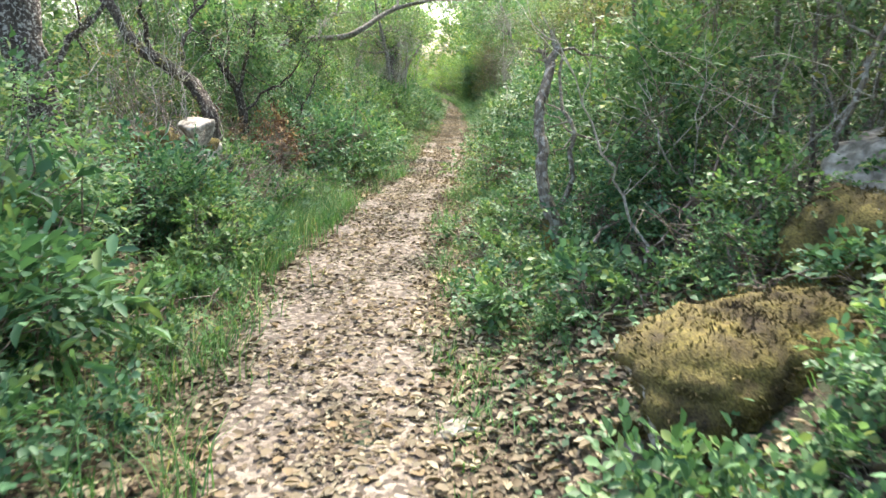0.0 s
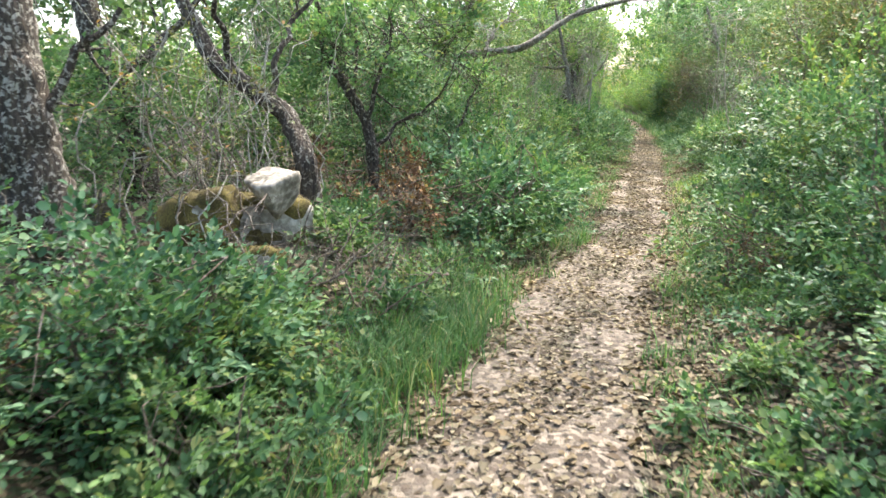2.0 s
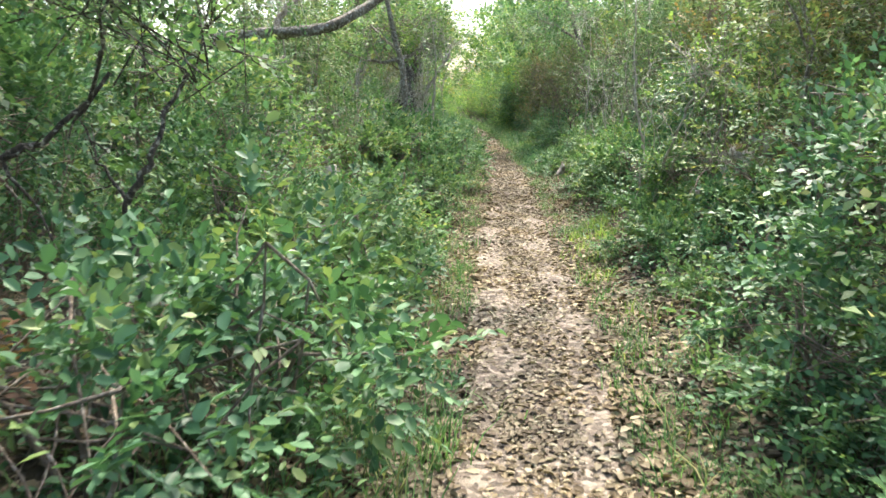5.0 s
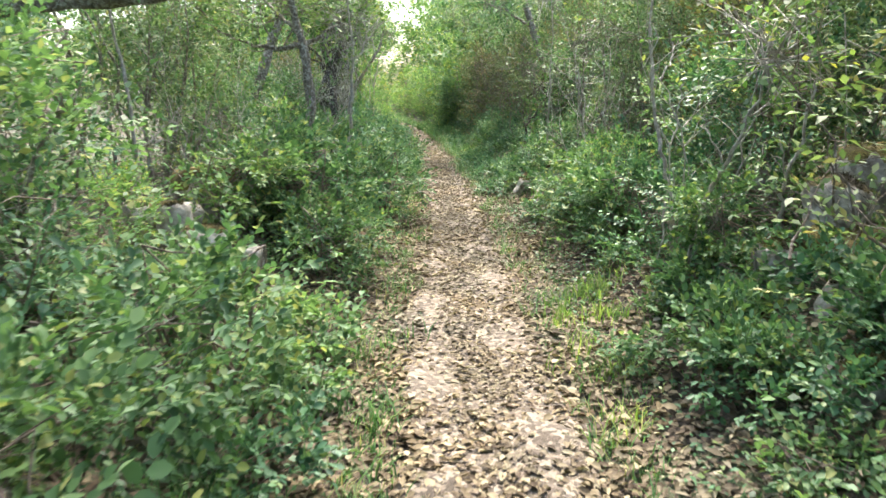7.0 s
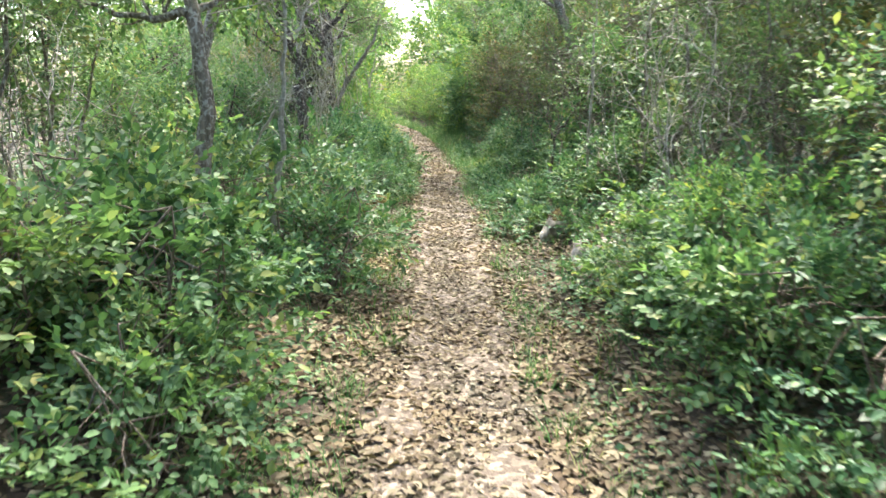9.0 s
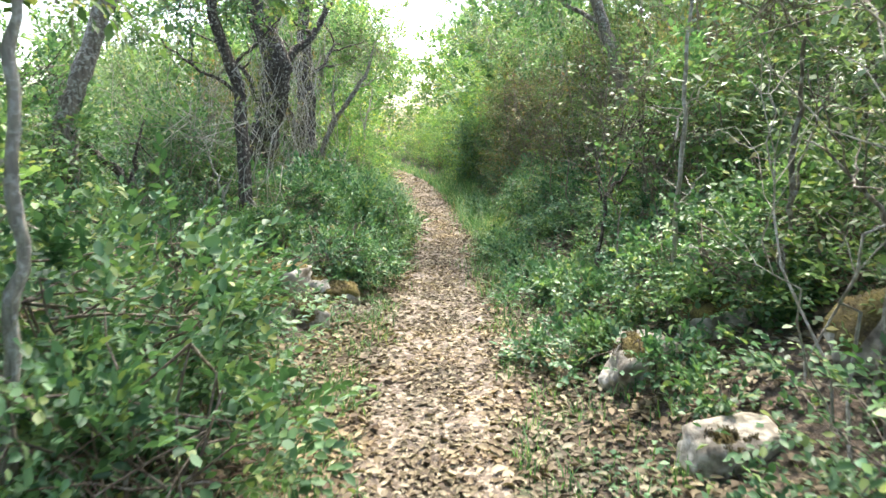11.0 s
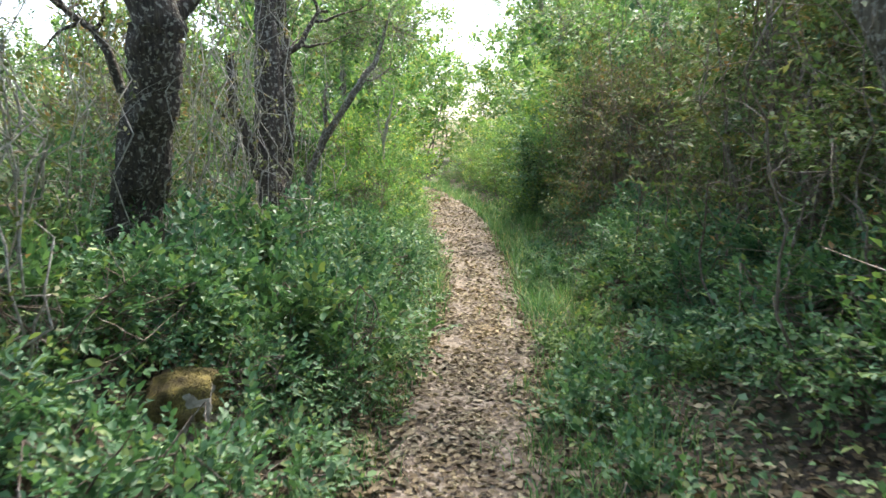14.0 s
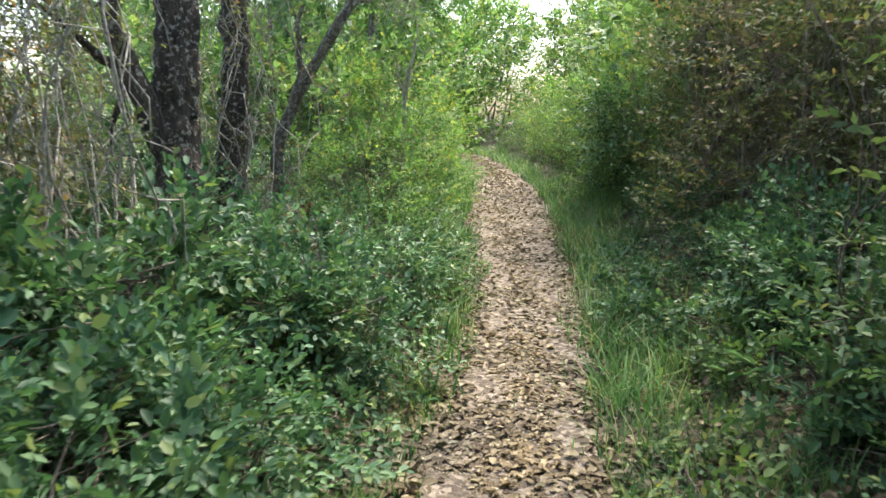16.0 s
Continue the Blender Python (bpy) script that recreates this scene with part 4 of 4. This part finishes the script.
tree("tall_oak", "tall oak on the bank with a full green crown", [on(2.8, 33.5, -0.1), (2.7, 33.6, 2.0), (2.4, 33.8, 3.6)], [0.1, 0.08, 0.04], [((2.7, 33.6, 2.0), (1.8, 34.2, 3.4), 0.04)],
     [((2.2, 34.0, 3.3), (1.4, 1.7, 1.3), 460), ((1.3, 36.0, 4.2), (1.0, 1.4, 0.9), 300)], 0.08, 0.58, LEAF_OAK, BARK_GREY, 317, "tree")

# unseen oaks added on both sides, whose crowns shade the path
for i, y in enumerate([-1.0, 3.9, 8.8, 13.7, 27.2]):
    s = -1 if i in (1, 3) else 1
    x0, y0 = s * (4.6 + 0.5 * math.sin(i * 2.1)), float(y)
    tree("tall_oak", "tall oak added out of view whose crown shades the path", [on(x0, y0, -0.1), (x0 - s * 0.2, y0, 2.2), (x0 - s * 0.8, y0 + 0.2, 4.4), (x0 - s * 1.4, y0 + 0.3, 6.2)], [0.13, 0.11, 0.085, 0.04],
         [((x0 - s * 0.6, y0 + 0.1, 3.8), (x0 - s * 3.2, y0 + 0.6, 5.9), 0.06), ((x0 - s * 0.8, y0 + 0.2, 4.4), (x0 - s * 1.8, y0 - 1.6, 6.2), 0.05)],
         [((x0 - s * 3.4, y0 + 0.4, 6.2), (2.3, 2.2, 0.8), 190), ((x0 - s * 0.9, y0, 6.6), (2.2, 2.2, 1.0), 160)], 0.13, 0.6, LEAF_OAK, BARK_GREY, 330 + i, twig_len=0.4)

SAPLINGS = [
    ("pale crooked sapling with peeling bark", [(1.27, 14.0), (1.24, 13.96, 0.82), (1.22, 14.0, 1.15), (1.17, 14.1, 1.6), (1.1, 14.15, 2.3)], 0.014, [((1.22, 14.0, 1.1), (1.32, 14.1, 1.5)), ((1.17, 14.1, 1.5), (1.35, 14.3, 1.75))]),
    ("pale leaning sapling among stones", [(1.24, 13.72), (1.29, 13.65, 0.85), (1.41, 13.48, 1.27), (1.5, 13.4, 1.6)], 0.013, [((1.35, 13.55, 1.05), (1.25, 13.6, 1.3)), ((1.41, 13.48, 1.27), (1.65, 13.5, 1.5))]),
    ("thin bare pale stem beside mossy stones", [(1.7, 13.6), (1.68, 13.5, 1.0), (1.75, 13.4, 1.5)], 0.012, [((1.68, 13.5, 0.95), (1.6, 13.45, 1.2))]),
    ("grey upright sapling with few leaves", [(1.88, 18.9), (1.89, 18.85, 1.17), (1.86, 18.8, 1.9)], 0.018, [((1.89, 18.85, 1.1), (2.05, 18.9, 1.6))]),
    ("grey crooked sapling with forked top", [(1.72, 17.9), (1.76, 17.85, 1.0), (1.85, 17.8, 1.3), (1.82, 17.8, 1.9)], 0.022, [((1.76, 17.85, 1.0), (1.5, 17.9, 1.35)), ((1.85, 17.8, 1.3), (2.1, 17.7, 1.6))]),
    ("grey stem bending outwards", [(1.75, 17.2), (1.76, 17.17, 1.1), (1.95, 17.1, 1.3), (2.2, 17.1, 1.45)], 0.022, [((1.76, 17.17, 1.0), (1.6, 17.1, 1.3)), ((1.95, 17.1, 1.3), (2.0, 17.2, 1.7))]),
    ("thin dark sapling against the hedge", [(1.5, 21.2), (1.55, 21.25, 0.87), (1.72, 21.25, 1.1), (1.9, 21.2, 1.35)], 0.017, [((1.55, 21.25, 0.87), (1.5, 21.3, 1.3))]),
    ("straight pale sapling beside the path", [(1.6, 19.6), (1.57, 19.6, 1.2), (1.57, 19.6, 1.85), (1.62, 19.7, 2.6)], 0.015, [((1.57, 19.6, 1.35), (1.8, 19.7, 1.75)), ((1.57, 19.6, 0.9), (1.75, 19.6, 1.2))]),
    ("slender grey sapling in the hedge", [(1.85, 21.3), (1.88, 21.2, 1.08), (1.8, 21.2, 1.7)], 0.016, [((1.88, 21.2, 1.1), (1.65, 21.2, 1.5))]),
    ("pale slim sapling with bare top", [(-2.45, 15.5), (-2.4, 15.4, 1.0), (-2.47, 15.4, 1.8), (-2.55, 15.4, 2.4)], 0.016, [((-2.4, 15.4, 1.0), (-2.1, 15.5, 1.3))]),
    ("broken pale stem leaning over grass", [(-1.45, 21.6), (-1.5, 21.6, 0.9), (-1.62, 21.6, 1.25)], 0.016, [((-1.5, 21.6, 0.9), (-1.4, 21.6, 1.1))]),
    ("dark leaning trunk wrapped in ivy", [(-2.2, 21.8), (-2.3, 21.7, 0.9), (-2.6, 21.6, 1.3), (-3.0, 21.6, 1.7)], 0.04, [((-2.3, 21.7, 1.0), (-2.2, 21.8, 1.5))]),
    ("grey sapling growing through the shrubs", [(1.27, 4.2), (1.24, 4.2, 0.9), (1.2, 4.2, 1.3), (1.12, 4.2, 1.85), (1.1, 4.3, 2.5)], 0.02, [((1.24, 4.2, 0.95), (1.45, 4.3, 1.1)), ((1.2, 4.2, 1.3), (1.05, 4.25, 1.45)), ((1.15, 4.2, 1.6), (1.45, 4.3, 1.8))]),
    ("dead grey branch standing on the bank", [(1.72, 3.0), (1.75, 3.0, 1.2), (1.85, 3.0, 1.6), (1.98, 3.0, 1.9)], 0.016, [((1.75, 3.0, 1.2), (1.6, 3.1, 1.5)), ((1.85, 3.0, 1.55), (1.65, 3.1, 1.75))]),
    ("dark twisted stem with few leaves", [(-1.95, 10.2), (-1.98, 10.1, 0.9), (-1.85, 10.1, 1.15), (-1.7, 10.2, 1.5)], 0.02, [((-1.98, 10.1, 0.9), (-2.2, 10.2, 1.3))]),
]
for i, (label, pts, r, arms) in enumerate(SAPLINGS):
    pts = [on(*pts[0], -0.1)] + pts[1:]
    top = pts[-1]
    dark = "dark" in label
    tree("sapling", label, pts, [r, r * 0.8, r * 0.4], [(a, b, r * 0.5) for a, b in arms], [((top[0], top[1], top[2] + 0.1), (0.4, 0.4, 0.3), 30)], 0.05, 0.55,
         LEAF_BRIGHT if i == 1 else (LEAF_OAK if i % 2 else LEAF_OLIVE), BARK if dark else (BARK_PALE if "pale" in label else BARK_GREY), 400 + i)

# broken dead trunk beside the path
snag = tree("dead_tree", "dead broken tree with splintered top and mossy foot", [on(0.72, 4.02, -0.05), (0.66, 4.05, 0.5), (0.545, 4.08, 0.72), (0.555, 4.2, 0.96), (0.59, 4.28, 1.15), (0.67, 4.42, 1.42), (0.71, 4.5, 1.58)], [0.044, 0.037, 0.032, 0.03, 0.027, 0.024, 0.018],
            [((0.66, 4.42, 1.4), (0.585, 4.5, 1.55), 0.022), ((0.7, 4.48, 1.52), (0.66, 4.5, 1.66), 0.018), ((0.7, 4.1, 0.6), (0.72, 4.5, 1.56), 0.02), ((0.71, 4.5, 1.56), (1.17, 4.6, 1.5), 0.012)],
            [((0.8, 4.3, 0.5), (0.3, 0.3, 0.2), 16)], 0.045, 0.55, LEAF_BLUE, BARK_GREY, 450, "dead tree")
v, f = tubes([(bent((0.0, 0.02, -0.1), (-0.085, 0.05, 0.36), 9, 0.02), np.linspace(0.066, 0.042, 9))], 10)
v += RNG.normal(0, 0.004, v.shape)
np_part("moss", v, f, MOSS, snag, "brown-green moss", True)


# ---- stones ----
def stone(name, label, x, y, z, size, seed, moss=0.35, turn=0.0, tilt=0.0, taper=0.0, lean=None):
    """A weathered, angular block; moss grows on its upper faces. z is the height of its foot; taper above 0 widens it upwards."""
    rng = np.random.default_rng(seed)
    bm = bmesh.new()
    bmesh.ops.create_icosphere(bm, subdivisions=5 if y < 3.2 else (4 if y < 8 or y > 19 else 3), radius=1)
    off = Vector(rng.uniform(-50, 50, 3))
    size = Vector(size) * 0.5
    sides = [Vector(d) + Vector(rng.normal(0, 0.16, 3)) for d in ((1, 0, 0), (-1, 0, 0), (0, 1, 0), (0, -1, 0), (0, 0, 1), (0, 0, -1))]
    sides += [Vector(rng.normal(0, 1, 3)) for _ in range(5)]
    planes = [(d.normalized(), (0.92 if i < 6 else 1.08) * rng.uniform(0.9, 1.08)) for i, d in enumerate(sides)]
    for v in bm.verts:
        p = v.co.normalized()
        reach = sum((max(p.dot(d), 0.02) / far) ** 14 for d, far in planes) ** (-1 / 14)
        q = p * min(reach, 1.35)
        d = 1 + 0.1 * noise.noise(q * 1.3 + off) + 0.07 * noise.noise(q * 3.7 + off) + 0.03 * noise.noise(q * 9 + off) + 0.018 * noise.noise(q * 23 + off)
        wide = 1 + taper * q.z
        v.co = Vector((q.x * size.x * wide, q.y * size.y * wide, q.z * size.z)) * d
    bm.normal_update()
    thing = new(name)
    tagged(thing, label, "stone", "limestone blocks")
    thing.matrix_basis = pose(x, y, z + size.z * 0.9, tilt, tilt * 0.5 if lean is None else lean, turn)
    me = bpy.data.meshes.new("block")
    bm.to_mesh(me)
    me.polygons.foreach_set("use_smooth", np.ones(len(me.polygons), bool))
    me.materials.append(ROCK)
    ob = new("block", me)
    ob.parent = thing
    if moss < 1:
        gone = [f for f in bm.faces if f.normal.z * 0.8 + 0.55 * noise.noise(f.calc_center_median() * 5 + off) < moss]
        bmesh.ops.delete(bm, geom=gone, context="FACES")
        bm.normal_update()
        edge = {v for e in bm.edges if e.is_boundary for v in e.verts}
        for v in bm.verts:
            v.co += v.normal * (-0.004 if v in edge else 0.018 + 0.022 * noise.noise(v.co * 14 + off) + 0.01 * noise.noise(v.co * 45 + off))
        if len(bm.faces) > 10:
            mm = bpy.data.meshes.new("moss")
            bm.to_mesh(mm)
            mm.polygons.foreach_set("use_smooth", np.ones(len(mm.polygons), bool))
            mm.materials.append(MOSS)
            cap = new("moss", mm)
            cap.parent = thing
            tagged(cap, "olive-brown moss cushion")
            fs = [(f.calc_center_median(), f.normal.copy()) for f in bm.faces]
            k = 5200 if y < 3.2 else 1300
            pick = rng.integers(0, len(fs), k)
            pos = np.array([fs[i][0] for i in pick]) + rng.normal(0, 0.008, (k, 3))
            nor = np.array([fs[i][1] for i in pick]) + rng.normal(0, 0.6, (k, 3))
            v, f = leaves(pos, nor, rng.normal(0, 1, (k, 3)), rng.uniform(0.006, 0.018, k) * (1.8 if y < 3.2 else 1.0), 0.3, 0.1, rng, True)
            tagged(np_part("moss_fringe", v, f, MOSS, cap), kind="stuff")
    bm.free()
    return thing


BOULDER, BARE = "grey limestone boulder under a thick moss cap", "pale bare limestone block"
STONES = [  # label, x, y, foot above ground (or absolute height if over 5), size, moss, turn
    (BARE, 0.77, 1.86, -0.02, (0.24, 0.2, 0.22), 0.8, 10), (BARE, 0.61, 1.92, -0.04, (0.13, 0.12, 0.13), 0.7, 50),
    (BOULDER, 1.7, 2.5, -0.4, (0.56, 0.5, 0.58), -0.6, 20), (BARE, 2.0, 2.95, 0.2, (0.5, 0.36, 0.3), 0.9, 20),
    (BOULDER, -2.62, 7.2, -0.1, (0.75, 0.5, 0.46), 0.05, 30), (BOULDER, -2.85, 6.8, -0.1, (0.5, 0.4, 0.5), -0.3, 10), (BOULDER, -2.3, 6.5, -0.05, (0.3, 0.25, 0.2), 0.0, 0),
    (BARE, -1.98, 8.7, 0.0, (0.16, 0.14, 0.26), 0.9, 0),
    # the boulder at (-1.98, 15.75) takes the place of a brown mossy log
    (BOULDER, -2.15, 15.1, -0.05, (0.6, 0.4, 0.32), 0.3, 20), (BARE, -1.74, 14.6, -0.05, (0.32, 0.24, 0.2), 0.6, 40), (BARE, -1.95, 14.72, 0.05, (0.26, 0.22, 0.26), 0.8, 10), (BARE, -1.42, 14.52, 0.0, (0.2, 0.16, 0.16), 0.8, 0), (BOULDER, -1.98, 15.75, 0.0, (0.6, 0.35, 0.5), 0.0, 10),
    (BOULDER, 1.95, 13.1, -0.35, (0.55, 0.45, 0.45), 0.3, 5), (BARE, 1.9, 13.32, 0.02, (0.36, 0.3, 0.34), 0.6, 30), (BOULDER, 2.2, 13.5, 0.1, (0.5, 0.4, 0.42), 0.15, 60), (BARE, 1.72, 12.75, -0.25, (0.4, 0.3, 0.4), 0.7, 15),
    (BOULDER, 1.62, 13.3, -0.2, (0.3, 0.3, 0.42), 0.4, 0), (BARE, 2.05, 14.4, 0.15, (0.26, 0.22, 0.2), 0.7, 30), (BARE, 1.35, 12.15, -0.12, (0.3, 0.22, 0.22), 0.8, 20), (BOULDER, 2.15, 12.6, -0.05, (0.5, 0.4, 0.45), 0.1, 0),
    (BARE, 1.35, 18.08, -0.08, (0.42, 0.28, 0.2), 0.7, 20), (BARE, 1.37, 19.25, -0.15, (0.26, 0.2, 0.22), 0.8, 0), (BARE, 2.13, 19.6, -0.15, (0.3, 0.25, 0.3), 0.9, 0),
    (BARE, 1.93, 17.8, 0.0, (0.3, 0.25, 0.36), 0.8, 10), (BOULDER, 2.05, 18.3, -0.1, (0.45, 0.3, 0.36), 0.2, 10),
    (BARE, 1.98, 20.2, -0.08, (0.28, 0.24, 0.34), 0.9, 0), (BARE, 1.28, 19.05, -0.1, (0.4, 0.28, 0.3), 0.75, 25), (BOULDER, 1.7, 19.2, -0.1, (0.4, 0.3, 0.26), 0.2, 0),
    (BOULDER, -1.0, 20.0, -0.1, (0.62, 0.42, 0.22), 0.0, 10), (BOULDER, -0.83, 20.1, 0.15, (0.5, 0.3, 0.25), 0.55, 6), (BOULDER, -0.62, 20.45, -0.1, (0.26, 0.24, 0.26), 0.1, 40),
    (BOULDER, -0.52, 21.35, -0.08, (0.32, 0.26, 0.2), 0.2, 10), (BARE, -0.75, 21.3, -0.05, (0.3, 0.22, 0.14), 0.7, 30), (BOULDER, -0.86, 22.85, -0.07, (0.3, 0.25, 0.24), -0.1, 0),
    (BARE, -1.16, 27.5, -0.02, (0.34, 0.26, 0.24), 0.6, 20), (BARE, -1.3, 28.2, -0.02, (0.3, 0.24, 0.26), 0.8, 0), (BARE, -1.05, 27.1, -0.05, (0.28, 0.2, 0.2), 0.6, 0), (BARE, 1.5, 24.4, -0.12, (0.36, 0.26, 0.16), 0.75, 15),
    (BARE, 1.9, 23.6, -0.1, (0.3, 0.24, 0.24), 0.8, 0), (BARE, -0.12, 1.75, -0.04, (0.16, 0.12, 0.06), 1.0, 0), (BARE, 0.06, 2.4, -0.03, (0.17, 0.12, 0.07), 1.0, 40), (BARE, -0.5, 1.4, -0.035, (0.2, 0.12, 0.06), 1.0, 20)]
stone("mossy_boulder", "long limestone boulder under a thick olive moss cap", 1.02, 2.02, float(height(1.02, 2.02)) - 0.14, (0.8, 0.44, 0.38), 581, -0.45, 20, 3, 0.0, -13)
stone("limestone_block", "pale wedge-shaped limestone block perched on mossy stones", -2.43, 7.05, 0.64, (0.24, 0.26, 0.32), 580, 0.9, -25, 6, 0.6)
for i, (label, x, y, up, size, moss, turn) in enumerate(STONES):
    stone("mossy_boulder" if label == BOULDER else "limestone_block", label, x, y, float(height(x, y)) + up, size, 500 + i, moss, turn, tilt=(i * 37) % 11 - 5)


# ---- dead brushwood and creepers ----
def brushwood(label, x, y, w, h, n, seed, material=TWIG, r=0.006):
    """A tangle of dry branches, each with side twigs."""
    rng = np.random.default_rng(seed)
    thing = new("brushwood")
    thing.location = on(x, y)
    tagged(thing, label, "dead branches")
    lines = []
    for _ in range(n):
        a = rng.uniform(0, 2 * np.pi)
        p0 = np.array([rng.normal(0, w * 0.3), rng.normal(0, w * 0.3), rng.uniform(-0.02, h * 0.3)])
        p1 = p0 + np.array([np.cos(a) * w * rng.uniform(0.3, 0.8), np.sin(a) * w * rng.uniform(0.3, 0.8), h * rng.uniform(0.1, 0.9)])
        ln = bent(p0, p1, 9, 0.1, rng)
        v, f = tubes([(ln, np.linspace(r * rng.uniform(0.8, 1.6), r * 0.4, 9))], 5)
        np_part("branch", v, f, material, thing)
        for _ in range(7):
            k = rng.integers(2, 9)
            lines.append((bent(ln[k], ln[k] + rng.normal(0, 0.18, 3) * (w + h) * 0.5, 5, 0.12, rng), np.linspace(r * 0.5, r * 0.15, 5)))
    v, f = tubes(lines, 4)
    tagged(np_part("twig", v, f, material, thing), kind="stuff")
    return thing


for i, (x, y, w, h, n) in enumerate([(-1.8, 6.6, 0.8, 0.7, 20), (1.2, 2.85, 0.6, 0.5, 10), (-2.4, 6.1, 1.0, 0.8, 12), (-3.0, 7.2, 1.0, 1.2, 14), (1.5, 3.6, 0.9, 1.0, 16), (1.15, 3.1, 0.5, 0.4, 8), (-1.9, 15.9, 0.9, 0.8, 12),
                                     (-1.5, 16.3, 0.9, 0.6, 16), (-2.0, 17.0, 0.9, 0.8, 12), (1.9, 16.6, 0.9, 1.2, 14), (1.5, 8.6, 0.8, 0.5, 12), (1.7, 10.2, 0.8, 0.6, 8), (2.2, 21.6, 0.6, 1.5, 14),
                                     (2.25, 23.0, 0.6, 1.5, 14), (2.25, 25.0, 0.6, 1.5, 12), (-1.6, 20.3, 0.7, 0.4, 12), (-1.6, 22.8, 0.7, 0.6, 12), (-1.3, 27.8, 0.5, 0.4, 8), (-2.2, 12.5, 0.9, 0.9, 8), (1.8, 12.2, 0.9, 1.2, 10)]):
    brushwood("tangle of dry grey branches among the shrubs", x, y, w, h, n, 600 + i)


def creeper(x, y, top, n, spread, seed):
    rng = np.random.default_rng(seed)
    thing = new("creeper")
    thing.location = on(x, y)
    tagged(thing, "dry pale creeper with few leaves hanging beside a trunk", "creeper", "dry creepers")
    spots = []
    for _ in range(n + 5):
        a, b = rng.normal(0, spread * 1.3, 3), rng.normal(0, spread * 1.3, 3)
        a[2], b[2] = -0.03, top * rng.uniform(0.7, 1.05)
        ln = bent(a, b, 16, 0.15, rng)
        v, f = tubes([(ln, np.linspace(0.0065, 0.003, 16))], 5)
        np_part("strand", v, f, BARK_PALE, thing)
        spots.append(ln[rng.integers(3, 16, 9)])
    at = np.concatenate(spots)
    v, f = sprays(at, rng.normal(0, 1, at.shape), rng.uniform(0.06, 0.16, len(at)), 5, 0.04, 0.5, rng, True)
    np_part("foliage", v, f, LEAF_RUST, thing)


for i, (x, y, top, n, sp) in enumerate([(-1.7, 24.9, 2.6, 9, 0.14), (-1.45, 25.4, 2.6, 9, 0.16), (-1.75, 26.2, 2.4, 8, 0.15), (-1.5, 27.3, 2.6, 9, 0.18), (-1.45, 22.4, 2.0, 7, 0.1), (-2.1, 23.6, 2.2, 8, 0.2), (-2.9, 7.7, 1.7, 9, 0.2), (-3.1, 6.9, 1.7, 8, 0.25),
                                        (-2.2, 28.6, 2.6, 8, 0.25), (-2.4, 25.8, 2.5, 8, 0.25)]):
    creeper(x, y, top, n, sp, 700 + i)


def thicket(x, y, w, long, n, top, seed, material, label):
    """Thin upright stems growing out of a hedge, each with a few bare side shoots."""
    rng = np.random.default_rng(seed)
    thing = new("thicket")
    thing.location = on(x, y)
    tagged(thing, label, "bare stems", "bare stems in the hedge")
    side = []
    for _ in range(n):
        p0 = np.array([rng.uniform(-w, w) * 0.5, rng.uniform(-long, long) * 0.5, -0.06])
        p1 = p0 + np.array([rng.normal(-0.05, 0.28), rng.normal(0, 0.25), top * rng.uniform(0.65, 1.05)])
        ln = bent(p0, p1, 12, 0.11, rng)
        r = rng.uniform(0.004, 0.009)
        v, f = tubes([(ln, np.linspace(r, r * 0.35, 12))], 6)
        np_part("stem", v, f, material, thing)
        for _ in range(6):
            k = rng.integers(3, 11)
            side.append((bent(ln[k], ln[k] + np.array([rng.normal(0, 0.26), rng.normal(0, 0.26), rng.uniform(0.05, 0.5)]), 6, 0.12, rng), np.linspace(r * 0.45, 0.0012, 6)))
    v, f = tubes(side, 4)
    tagged(np_part("twig", v, f, material, thing), kind="stuff")


for i, (x, y, w, long, n, top, pale) in enumerate([(1.55, 17.0, 0.4, 0.8, 7, 1.7, 1), (1.75, 17.9, 0.4, 0.8, 6, 1.8, 1), (1.3, 13.9, 0.3, 0.6, 4, 1.6, 1), (1.75, 20.6, 0.4, 1.0, 3, 2.0, 0), (1.8, 21.8, 0.4, 1.2, 5, 2.3, 0),
                                                   (1.9, 23.2, 0.4, 1.4, 6, 2.4, 0), (1.9, 24.8, 0.4, 1.4, 6, 2.4, 0), (1.85, 26.4, 0.4, 1.4, 6, 2.2, 0), (-2.4, 23.4, 0.8, 1.4, 8, 2.0, 1), (-2.3, 25.4, 0.8, 1.4, 8, 2.2, 1),
                                                   (-1.9, 16.4, 0.7, 0.8, 7, 1.3, 1), (1.2, 3.3, 0.5, 0.6, 6, 1.3, 1), (1.55, 5.2, 0.4, 1.0, 5, 1.6, 0)]):
    thicket(x, y, w, long, n, top, 800 + i, BARK_PALE if pale else TWIG, "pale bare stems standing among leafy shrubs" if pale else "thin brown upright stems of the hedge")


# single fallen leaves on the near stretch of path
single = []
for k in range(6):
    v, f = leaves(np.zeros((1, 3)), np.array([[1.0, 0, 0.08 * (k % 3 - 1)]]), np.array([[0.1 * (k - 3) / 3, 0.1, 1.0]]), 0.05, 0.55 + 0.05 * k, 0.16)
    me = np_mesh("leaf", v, f)
    me.materials.append(LITTER)
    single.append(me)
for k in range(300):
    y = float(RNG.uniform(1.2, 6.5))
    x = float(RNG.uniform(edge_left(y) + 0.03, edge_right(y)))
    leaf = new("leaf", single[k % 6])
    leaf.parent = path_ob
    leaf.matrix_basis = pose(x, y, float(height(x, y)) + 0.034, 0, 0, float(RNG.uniform(0, 360))) @ Matrix.Scale(float(RNG.uniform(0.7, 1.25)), 4)
